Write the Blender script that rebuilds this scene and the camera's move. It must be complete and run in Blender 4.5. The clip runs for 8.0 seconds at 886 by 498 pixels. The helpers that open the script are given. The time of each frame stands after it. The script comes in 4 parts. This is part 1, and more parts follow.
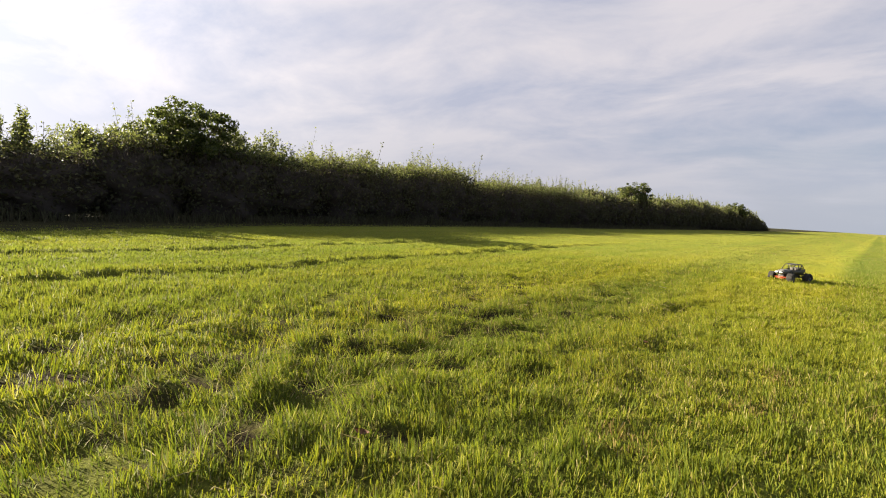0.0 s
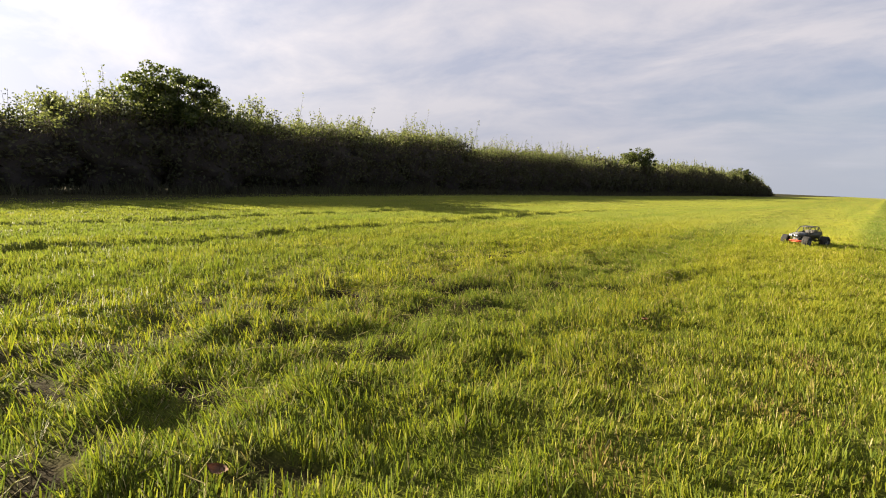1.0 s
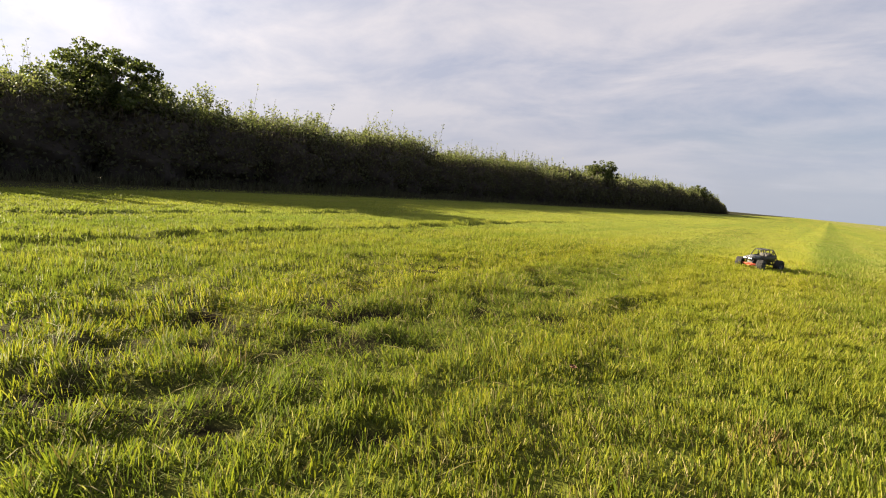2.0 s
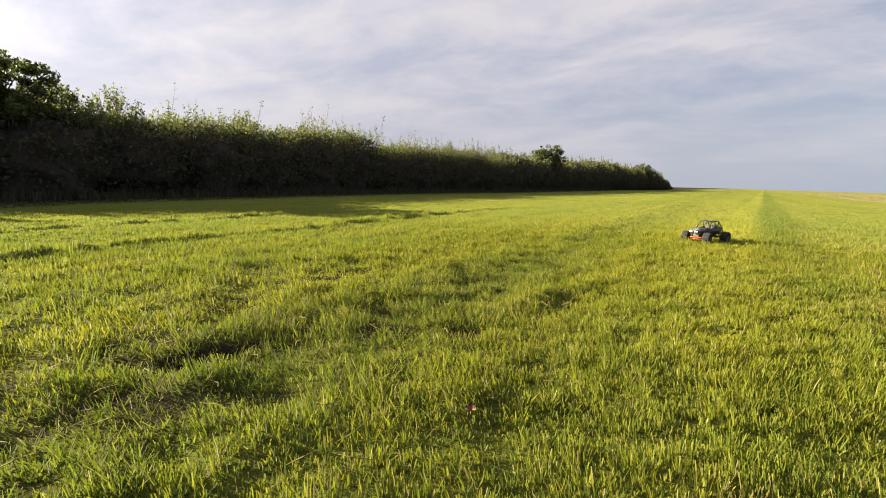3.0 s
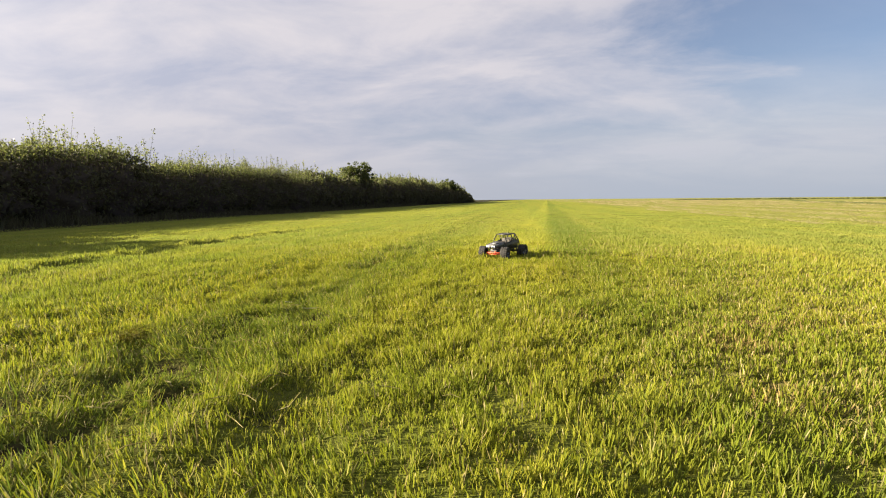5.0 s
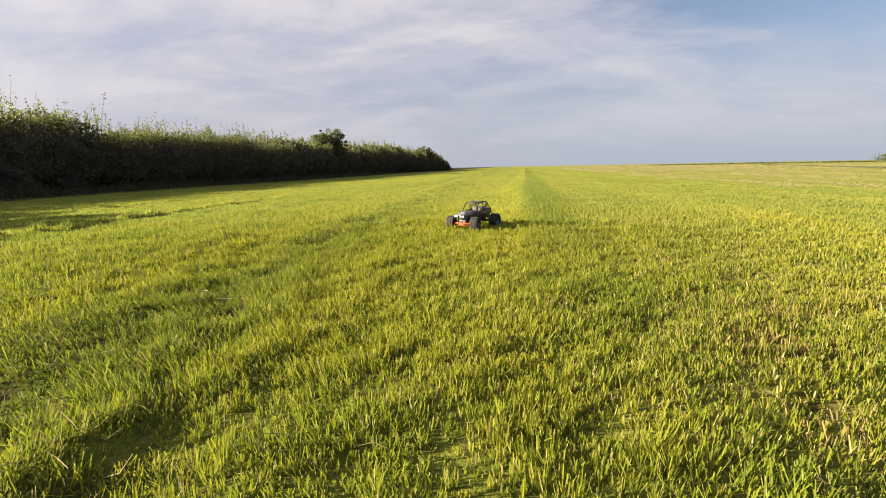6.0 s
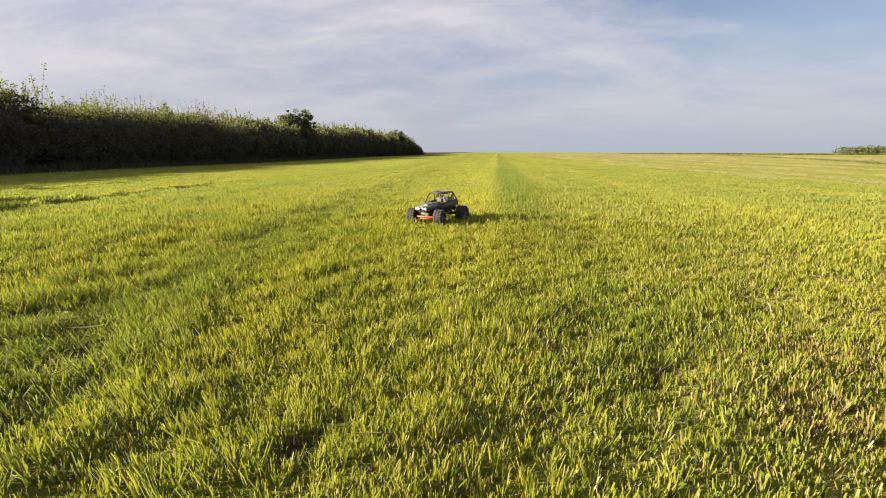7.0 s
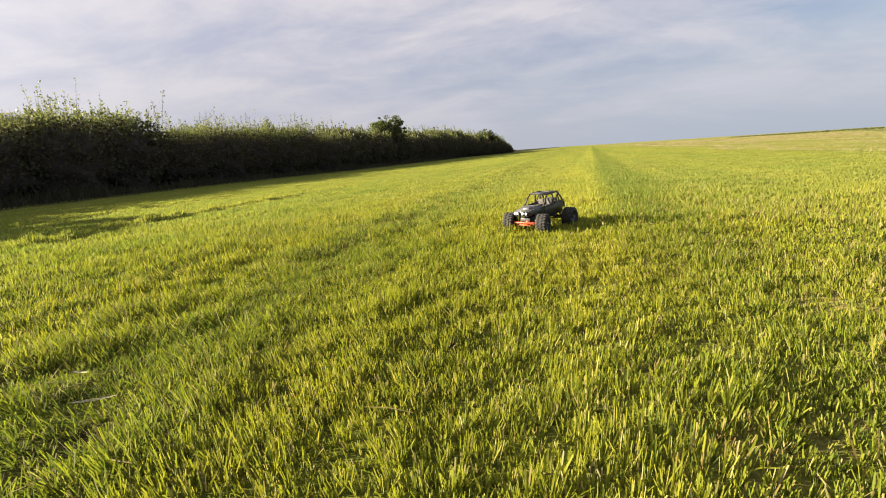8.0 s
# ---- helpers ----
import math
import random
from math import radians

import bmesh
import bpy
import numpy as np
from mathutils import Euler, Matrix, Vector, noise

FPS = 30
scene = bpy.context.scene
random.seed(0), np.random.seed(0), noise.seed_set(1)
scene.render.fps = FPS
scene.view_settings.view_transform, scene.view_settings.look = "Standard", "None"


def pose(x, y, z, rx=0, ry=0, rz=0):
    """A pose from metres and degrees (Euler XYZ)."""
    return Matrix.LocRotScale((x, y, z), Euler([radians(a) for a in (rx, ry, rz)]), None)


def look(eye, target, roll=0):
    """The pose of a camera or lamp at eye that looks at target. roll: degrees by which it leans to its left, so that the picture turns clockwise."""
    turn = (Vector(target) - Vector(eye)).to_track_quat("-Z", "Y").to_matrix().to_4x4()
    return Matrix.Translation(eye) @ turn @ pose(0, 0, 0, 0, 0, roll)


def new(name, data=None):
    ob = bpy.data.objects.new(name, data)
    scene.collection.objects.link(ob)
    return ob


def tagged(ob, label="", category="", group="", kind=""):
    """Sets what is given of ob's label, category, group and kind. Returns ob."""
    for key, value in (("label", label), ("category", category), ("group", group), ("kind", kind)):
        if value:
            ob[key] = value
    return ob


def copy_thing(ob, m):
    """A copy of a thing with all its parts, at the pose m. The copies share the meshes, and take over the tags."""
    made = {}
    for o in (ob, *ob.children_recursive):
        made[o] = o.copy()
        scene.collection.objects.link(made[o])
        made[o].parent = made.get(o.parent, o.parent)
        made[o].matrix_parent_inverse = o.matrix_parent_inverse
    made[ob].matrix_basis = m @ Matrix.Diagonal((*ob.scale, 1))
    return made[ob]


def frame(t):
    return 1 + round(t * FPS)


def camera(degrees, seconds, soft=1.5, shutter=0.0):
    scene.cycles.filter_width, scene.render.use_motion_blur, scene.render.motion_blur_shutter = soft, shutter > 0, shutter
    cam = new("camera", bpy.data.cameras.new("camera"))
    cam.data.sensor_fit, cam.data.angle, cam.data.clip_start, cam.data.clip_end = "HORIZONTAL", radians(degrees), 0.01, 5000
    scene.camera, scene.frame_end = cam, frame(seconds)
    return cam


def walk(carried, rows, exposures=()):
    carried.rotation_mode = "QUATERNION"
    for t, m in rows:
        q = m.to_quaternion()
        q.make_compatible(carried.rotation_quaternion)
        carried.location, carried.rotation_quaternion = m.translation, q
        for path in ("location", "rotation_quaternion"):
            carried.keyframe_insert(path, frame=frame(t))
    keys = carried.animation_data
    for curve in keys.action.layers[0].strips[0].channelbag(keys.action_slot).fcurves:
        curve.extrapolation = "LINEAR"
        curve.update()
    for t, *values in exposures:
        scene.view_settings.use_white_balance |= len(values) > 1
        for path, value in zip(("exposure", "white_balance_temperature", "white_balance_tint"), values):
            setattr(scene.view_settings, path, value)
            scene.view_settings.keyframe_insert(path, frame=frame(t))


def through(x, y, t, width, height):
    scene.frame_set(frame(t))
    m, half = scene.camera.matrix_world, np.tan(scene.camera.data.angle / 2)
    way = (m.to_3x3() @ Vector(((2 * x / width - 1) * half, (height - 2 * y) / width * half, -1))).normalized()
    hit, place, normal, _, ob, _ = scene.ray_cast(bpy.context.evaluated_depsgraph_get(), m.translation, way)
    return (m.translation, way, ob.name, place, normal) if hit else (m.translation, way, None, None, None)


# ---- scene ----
cam = camera(83.3, 8.0, soft=1.1)
PATH = [
    (0, (-0.358, 0.029, 0.826), (-1.617, 1.574, 0.651), 3.1),
    (0.2, (-0.383, 0.145, 0.822), (-1.651, 1.684, 0.659), 3.9),
    (0.5, (-0.445, 0.328, 0.783), (-1.755, 1.827, 0.597), 4.8),
    (0.7, (-0.485, 0.457, 0.758), (-1.774, 1.972, 0.557), 3.5),
    (1, (-0.527, 0.651, 0.728), (-1.781, 2.182, 0.437), 2.2),
    (1.2, (-0.562, 0.774, 0.731), (-1.779, 2.329, 0.412), 1.2),
    (1.5, (-0.592, 0.961, 0.756), (-1.789, 2.537, 0.466), 2.6),
    (1.7, (-0.6, 1.091, 0.755), (-1.776, 2.689, 0.5), 4.5),
    (2.8, (-0.669, 1.903, 0.713), (-1.708, 3.587, 0.421), 2.1),
    (3, (-0.675, 2.037, 0.702), (-1.681, 3.742, 0.418), 1.2),
    (3.2, (-0.687, 2.162, 0.69), (-1.668, 3.881, 0.409), 2.4),
    (3.5, (-0.711, 2.397, 0.665), (-1.595, 4.171, 0.401), 2.7),
    (3.7, (-0.72, 2.555, 0.673), (-1.514, 4.374, 0.431), 3.7),
    (4, (-0.741, 2.749, 0.704), (-1.393, 4.624, 0.459), 2.2),
    (4.2, (-0.747, 2.865, 0.718), (-1.339, 4.761, 0.488), 1.6),
    (4.5, (-0.744, 3.056, 0.718), (-1.301, 4.968, 0.53), 3.9),
    (4.7, (-0.733, 3.173, 0.7), (-1.211, 5.106, 0.518), 2.6),
    (5, (-0.711, 3.387, 0.665), (-1.052, 5.347, 0.454), -0.8),
    (5.2, (-0.694, 3.505, 0.664), (-1.003, 5.465, 0.417), -1.5),
    (6.3, (-0.649, 4.147, 0.603), (-0.856, 6.105, 0.252), -0.0),
    (6.5, (-0.636, 4.276, 0.594), (-0.822, 6.233, 0.224), 1.4),
    (6.7, (-0.633, 4.391, 0.6), (-0.775, 6.343, 0.188), -0.6),
    (7, (-0.633, 4.561, 0.621), (-0.777, 6.516, 0.223), -0.2),
    (7.2, (-0.634, 4.684, 0.628), (-0.815, 6.639, 0.246), 0.5),
    (7.5, (-0.671, 4.862, 0.598), (-0.908, 6.813, 0.226), -1.7),
    (7.7, (-0.703, 4.986, 0.579), (-1.01, 6.922, 0.184), -3.9),
    (8, (-0.759, 5.177, 0.594), (-1.267, 7.072, 0.207), -4.0),
]
walk(cam, [(t, look(eye, target, roll)) for t, eye, target, roll in PATH])

# ---- world, sun, exposure ----
SUN_AZ, SUN_EL = radians(257), radians(17.5)   # clockwise from +y
sun_way = Vector((math.sin(SUN_AZ) * math.cos(SUN_EL), math.cos(SUN_AZ) * math.cos(SUN_EL), math.sin(SUN_EL)))
scene.view_settings.exposure = 2.33


def node(nt, kind, **values):
    n = nt.nodes.new(kind)
    for key, value in values.items():
        if key in n.inputs:
            n.inputs[key].default_value = value
        elif key == "op":
            n.operation = value
        elif key == "blend":
            n.blend_type = value
    return n


def ramp(nt, fac, *stops):
    n = nt.nodes.new("ShaderNodeValToRGB")
    e = n.color_ramp.elements
    while len(e) < len(stops):
        e.new(0.5)
    for el, (p, c) in zip(e, stops):
        el.position, el.color = p, (*c, 1) if len(c) == 3 else c
    nt.links.new(fac, n.inputs[0])
    return n.outputs[0]


def math_node(nt, op, a, b=None, c=None):
    n = nt.nodes.new("ShaderNodeMath")
    n.operation = op
    for k, v in enumerate((a, b, c)):
        if v is None:
            continue
        if isinstance(v, (int, float)):
            n.inputs[k].default_value = v
        else:
            nt.links.new(v, n.inputs[k])
    return n.outputs[0]


def mix(nt, fac, a, b, blend="MIX"):
    n = nt.nodes.new("ShaderNodeMix")
    n.data_type, n.blend_type = "RGBA", blend
    for k, v in ((0, fac), (6, a), (7, b)):
        if isinstance(v, (int, float)):
            n.inputs[k].default_value = v
        elif isinstance(v, tuple):
            n.inputs[k].default_value = (*v, 1)
        else:
            nt.links.new(v, n.inputs[k])
    return n.outputs[2]


def noise_tex(nt, vec, scale, detail=4.0, rough=0.5, distort=0.0):
    n = node(nt, "ShaderNodeTexNoise", Scale=scale, Detail=detail, Roughness=rough, Distortion=distort)
    if vec is not None:
        nt.links.new(vec, n.inputs["Vector"])
    return n.outputs["Fac"]


def make_world():
    w = bpy.data.worlds.new("sky")
    scene.world = w
    w.use_nodes = True
    nt = w.node_tree
    nt.nodes.clear()
    sky = nt.nodes.new("ShaderNodeTexSky")
    sky.sky_type, sky.sun_disc = "NISHITA", False
    sky.sun_elevation, sky.sun_rotation = SUN_EL, SUN_AZ
    sky.air_density, sky.dust_density, sky.ozone_density = 1.0, 1.2, 1.6
    co = nt.nodes.new("ShaderNodeTexCoord")
    sep = nt.nodes.new("ShaderNodeSeparateXYZ")
    nt.links.new(co.outputs["Generated"], sep.inputs[0])
    x, y, z = sep.outputs
    up = math_node(nt, "MAXIMUM", z, 0.0)
    den = math_node(nt, "ADD", up, 0.22)
    com = nt.nodes.new("ShaderNodeCombineXYZ")
    nt.links.new(math_node(nt, "DIVIDE", x, den), com.inputs[0])
    nt.links.new(math_node(nt, "DIVIDE", y, den), com.inputs[1])
    # a layer of broken cloud, drawn out along one way
    mp = node(nt, "ShaderNodeMapping", Rotation=(0, 0, radians(-20)), Scale=(0.55, 0.8, 1.0), Location=(3.1, 1.7, 0))
    nt.links.new(com.outputs[0], mp.inputs[0])
    big = noise_tex(nt, mp.outputs[0], 0.62, 2.0, 0.5, 0.4)
    fine = noise_tex(nt, mp.outputs[0], 2.6, 8.0, 0.60, 0.35)
    both = math_node(nt, "ADD", math_node(nt, "MULTIPLY", big, 0.62), math_node(nt, "MULTIPLY", fine, 0.38))
    # nearness to the sun: thicker, brighter veil on that side
    dot = nt.nodes.new("ShaderNodeVectorMath")
    dot.operation = "DOT_PRODUCT"
    nt.links.new(co.outputs["Generated"], dot.inputs[0])
    dot.inputs[1].default_value = sun_way
    near = math_node(nt, "MULTIPLY_ADD", dot.outputs["Value"], 0.5, 0.5)
    low = math_node(nt, "SUBTRACT", 1.0, math_node(nt, "MINIMUM", math_node(nt, "MULTIPLY", up, 4.0), 1.0))
    side = math_node(nt, "ADD", math_node(nt, "MULTIPLY", near, 0.85), math_node(nt, "MULTIPLY", low, 0.22))
    cover = math_node(nt, "MULTIPLY_ADD", both, 1.25, math_node(nt, "SUBTRACT", side, 0.19))
    mask = ramp(nt, cover, (0.66, (0.16, 0.16, 0.16)), (0.79, (0.70, 0.70, 0.70)), (1.04, (0.97, 0.97, 0.97)))
    # the far clouds close up into an even grey over the horizon
    mask = math_node(nt, "MAXIMUM", mask, math_node(nt, "MULTIPLY", math_node(nt, "MINIMUM", math_node(nt, "MULTIPLY", low, 1.5), 1.0), 0.92))
    shade = ramp(nt, math_node(nt, "MULTIPLY_ADD", big, 0.4, math_node(nt, "MULTIPLY", fine, 0.6)), (0.41, (5.1, 5.35, 6.6)), (0.59, (7.8, 7.4, 7.8)))
    veil = mix(nt, ramp(nt, near, (0.30, (0, 0, 0)), (0.62, (1, 1, 1))), (5.0, 5.5, 6.5), (5.5, 5.5, 6.2))
    shade = mix(nt, math_node(nt, "POWER", low, 1.5), shade, veil)
    glow = math_node(nt, "POWER", near, 10.0)
    lit = mix(nt, 1.0, shade, mix(nt, glow, (1, 1, 1), (2.3, 2.25, 2.1)), "MULTIPLY")
    bg = node(nt, "ShaderNodeBackground", Strength=0.0192)
    clear = mix(nt, 1.0, sky.outputs[0], (1.22, 1.22, 1.38), "MULTIPLY")
    nt.links.new(mix(nt, mask, clear, lit), bg.inputs[0])
    out = nt.nodes.new("ShaderNodeOutputWorld")
    nt.links.new(bg.outputs[0], out.inputs[0])


make_world()
sun = new("sun", bpy.data.lights.new("sun", "SUN"))
sun.data.energy, sun.data.angle, sun.data.color = 5.0, radians(0.6), (1.0, 0.86, 0.64)
sun.matrix_world = look(sun_way * 60, (0, 0, 0))

# ---- fields over the ground ----


def hashed(ix, iy, seed):
    h = (ix.astype(np.int64) * 374761393 + iy.astype(np.int64) * 668265263 + seed * 1442695041) & 0xFFFFFFFF
    h = ((h ^ (h >> 13)) * 1274126177) & 0xFFFFFFFF
    return ((h ^ (h >> 16)) & 0xFFFF) / 65535.0


def vnoise(x, y, cell, seed):
    """Smooth noise from 0 to 1 with cells of that many metres."""
    x, y = np.asarray(x, float) / cell, np.asarray(y, float) / cell
    ix, iy = np.floor(x), np.floor(y)
    fx, fy = x - ix, y - iy
    fx, fy = fx * fx * (3 - 2 * fx), fy * fy * (3 - 2 * fy)
    a, b = hashed(ix, iy, seed), hashed(ix + 1, iy, seed)
    c, d = hashed(ix, iy + 1, seed), hashed(ix + 1, iy + 1, seed)
    return (a * (1 - fx) + b * fx) * (1 - fy) + (c * (1 - fx) + d * fx) * fy


def band(x, centre, half, soft):
    return 1 / (1 + np.exp(np.minimum((np.abs(x - centre) - half) / soft, 50)))


def softplus(v, s):
    return s * np.logaddexp(0, np.asarray(v, float) / s)


def rough_line(x, y):
    """1 on the driven track where the sward lies down, running with the mowing."""
    c = -2.15 + 0.22 * (vnoise(y, y * 0, 2.3, 5) - 0.5)
    return band(x, c, 0.22, 0.09) * (0.35 + 0.65 * vnoise(x, y, 0.8, 6))


def windrow(x, y):
    """1 on the broken ridges of dragged grass beside the driven track."""
    w = 0.3 * (vnoise(y, y * 0, 1.4, 35) - 0.5)
    g = np.clip(vnoise(x, y, 0.3, 36) * 2.4 - 0.6, 0, 1)
    return (band(x, -2.5 + w, 0.10, 0.04) + 0.7 * band(x, -3.1 - w, 0.10, 0.05) + 0.5 * band(x, -1.75 + w, 0.06, 0.03)) * g


def row_dash(x, y, off):
    """A broken line beside each of the two rows nearer the hedge, in dashes of a hand's length."""
    w = 0.30 * (vnoise(y, y * 0, 1.7, 15) - 0.5) + 0.10 * (vnoise(y, y * 0, 0.4, 17) - 0.5)
    g = np.clip(vnoise(x * 0.5, y, 0.15, 16) * 5 - 2.2, 0, 1)
    fade = np.clip((16 - np.asarray(y)) / 5, 0, 1)
    return np.maximum(band(x, -5.72 + w + off, 0.08, 0.03), 0.8 * band(x, -7.85 + w + off, 0.08, 0.03)) * fade * (g if off else 0.4 + 0.6 * g)


def left_rows(x, y):
    """1 on the two broken ridges of rank grass nearer the hedge."""
    return row_dash(x, y, 0.0)


def shade_furrows(x, y):
    """1 in slits beside those ridges, darkened to stand in for the ridges' shadow."""
    return row_dash(x, y, 0.22)


def scuffed(x, y):
    """1 where the mower scraped the sward open, left of the driven track."""
    p = np.clip((vnoise(x, y, 0.62, 31) - 0.6) * 5, 0, 1)
    return p * band(x, -2.5, 1.5, 0.5) * np.clip(vnoise(x, y, 0.23, 32) * 2 - 0.3, 0, 1)


def trench(x, y):
    """1 in the broken dark slits that the wheels tore along the track."""
    w = 0.28 * (vnoise(y, y * 0, 1.1, 61) - 0.5)
    g = np.clip(vnoise(x * 1.2, y * 0.55, 0.14, 62) * 3.2 - 1.3, 0, 1) * np.clip(vnoise(x, y, 0.9, 63) * 2.5 - 0.1, 0, 1) * np.clip((7 - np.asarray(y)) / 2, 0.3, 1)
    return (band(x, -2.32 + w, 0.055, 0.02) + 0.8 * band(x, -2.78 - w, 0.05, 0.02) + 0.6 * band(x, -1.95 + w, 0.04, 0.02)) * g


HOLLOWS = ((-2.20, 1.36, 0.08), (-2.42, 1.16, 0.12), (-1.95, 4.86, 0.10), (-1.69, 8.96, 0.14), (-1.3, 3.75, 0.09), (-2.65, 3.05, 0.15), (-3.0, 2.6, 0.12),
           (-1.55, 2.35, 0.08), (-1.02, 5.5, 0.07), (-0.08, 5.93, 0.09), (0.13, 5.26, 0.06), (-1.9, 6.0, 0.08), (-2.2, 5.1, 0.12), (-2.14, 12.9, 0.16), (-3.2, 1.9, 0.13), (-1.3, 4.65, 0.07),
           (-2.56, 1.02, 0.11), (-2.50, 1.60, 0.10), (-2.62, 1.80, 0.07), (-2.54, 2.34, 0.07), (-1.89, 2.03, 0.09), (-1.50, 1.28, 0.12), (-1.85, 0.93, 0.12),
           (-2.40, 4.60, 0.10), (-1.95, 4.62, 0.07), (-2.25, 4.28, 0.10), (-1.68, 5.27, 0.07), (-1.69, 4.00, 0.10))


def hollows(x, y):
    """1 in the small dark hollows where the sward is broken."""
    out = np.zeros(np.shape(x))
    for cx, cy, r in HOLLOWS:
        out = np.maximum(out, np.exp(-(((x - cx) ** 2 + (y - cy) ** 2) / (0.95 * r) ** 2) ** 2))
    return out * np.clip(vnoise(x, y, 0.055, 66) * 3.2 - 0.7, 0, 1)


def ragged(x, y):
    """1 over the rough zone beside the driven track, where the sward breaks into tussocks."""
    zone = band(x, -2.6, 1.25, 0.25) * np.clip((6.6 - np.asarray(y)) / 2, 0.15, 1)
    return zone * (0.45 + 0.55 * vnoise(x, y, 0.8, 71))


def cracks(x, y):
    """1 in the dark gaps between the tussocks of the rough zone."""
    a = vnoise(x, y * 0.8, 0.16, 72) + 0.5 * vnoise(x, y, 0.07, 73)
    return ragged(x, y) * np.clip((a - 0.86) * 7, 0, 1)


WITHERED = ((-0.93, 1.87, 0.13), (-0.59, 2.59, 0.12), (-0.6, 3.2, 0.13), (0.22, 5.75, 0.19), (0.12, 5.11, 0.12), (-0.44, 6.14, 0.08), (0.45, 6.1, 0.22), (-2.36, 2.36, 0.10))


def spots(x, y):
    """1 on the withered patches."""
    out = np.zeros(np.shape(x))
    for cx, cy, r in WITHERED:
        out = np.maximum(out, np.exp(-((x - cx) ** 2 + (y - cy) ** 2) / r ** 2))
    return out


def rank_end(x, y):
    """1 over the darker, ranker growth at the near end of the meadow, 0 further up it."""
    edge = 4.25 + 1.1 * (vnoise(x, y, 0.7, 81) - 0.5) + 0.25 * np.asarray(x)
    # The weaker left band darkens grass that looks dark against the sun.
    return (0.55 + 0.45 * vnoise(x, y, 0.4, 82)) / (1 + np.exp(np.clip((np.asarray(y) - edge) / 0.35, -50, 50))) * (band(x, -1.2, 1.3, 0.3) + 0.35 * band(x, -5.0, 3.0, 0.6))


def dense_side(x, y):
    """1 over the meadow that lies ahead of the walk, with a ragged soft edge, 0 elsewhere."""
    m = np.minimum(y - 0.1, 0.78 * (0.9 + 0.8 * np.maximum(y - 0.6, 0) - x)) + 0.5 * (vnoise(x, y, 0.6, 65) - 0.5)
    return 1 / (1 + np.exp(np.clip(-(m + 0.9) / 0.42, -50, 50)))


def height(x, y):
    x, y = np.asarray(x, float), np.asarray(y, float)
    r = np.hypot(x + 0.4, y - 3)
    near = np.exp(-((r / 26) ** 2))
    z = -0.0085 * softplus(y - 16, 6) - 0.0045 * softplus(x - 8, 5) - 0.05 / (1 + np.exp(np.clip((x + 11.5) / 1.2, -50, 50)))
    z = z + near * (0.022 * (vnoise(x, y, 1.3, 1) - 0.5) + 0.014 * (vnoise(x, y, 0.42, 2) - 0.5) + (0.024 + 0.05 * ragged(x, y)) * (vnoise(x, y, 0.17, 4) - 0.5))
    z = z + 0.30 * (1 - near) * (vnoise(x, y, 17, 3) - 0.5) * np.clip((r - 12) / 30, 0, 0.5)
    return z - 0.012 * rough_line(x, y) + 0.014 * windrow(x, y) - 0.022 * hollows(x, y) - 0.016 * trench(x, y) + 0.05 * left_rows(x, y) - 0.016 * shade_furrows(x, y)


# ---- materials ----


def material(name):
    m = bpy.data.materials.new(name)
    m.use_nodes = True
    nt = m.node_tree
    return m, nt, nt.nodes["Principled BSDF"]


def plain(name, color, rough=0.5, metal=0.0, grain=40.0, vary=0.25, bump=0.15):
    m, nt, p = material(name)
    co = nt.nodes.new("ShaderNodeTexCoord").outputs["Object"]
    f = noise_tex(nt, co, grain, 5)
    g = noise_tex(nt, co, grain / 9, 3)
    dark = tuple(c * (1 - vary) for c in color)
    light = tuple(min(1, c * (1 + vary) + 0.01 * vary) for c in color)
    nt.links.new(mix(nt, math_node(nt, "MULTIPLY_ADD", f, 0.5, math_node(nt, "MULTIPLY", g, 0.5)), dark, light), p.inputs["Base Color"])
    nt.links.new(math_node(nt, "MULTIPLY_ADD", f, 0.25, rough - 0.12), p.inputs["Roughness"])
    p.inputs["Metallic"].default_value = metal
    if rough > 0.9:
        p.inputs["Specular IOR Level"].default_value = 0.08
    b = node(nt, "ShaderNodeBump", Strength=bump, Distance=0.002)
    nt.links.new(f, b.inputs["Height"])
    nt.links.new(b.outputs[0], p.inputs["Normal"])
    return m


def strips(nt, x, y, col):
    """Two mown strips, one pale and one dark, that show from afar and bear off a little to the right. The tint paints
    in the light on their leaning blades.
    """
    off = math_node(nt, "MULTIPLY", math_node(nt, "SUBTRACT", y, 7.7), 0.034)
    across = math_node(nt, "MULTIPLY_ADD", math_node(nt, "SUBTRACT", x, off), 0.25, 0.5)
    tint = ramp(nt, across, (0.21, (1, 1, 1)), (0.25, (1.22, 1.19, 1.08)), (0.34, (1.22, 1.19, 1.08)), (0.40, (0.74, 0.80, 0.80)), (0.50, (0.76, 0.82, 0.80)), (0.57, (1, 1, 1)))
    strip_share = math_node(nt, "MINIMUM", math_node(nt, "MAXIMUM", math_node(nt, "MULTIPLY_ADD", y, 0.18, -0.95), 0.15), 1.0)
    return mix(nt, strip_share, col, mix(nt, 1.0, col, tint, "MULTIPLY"))


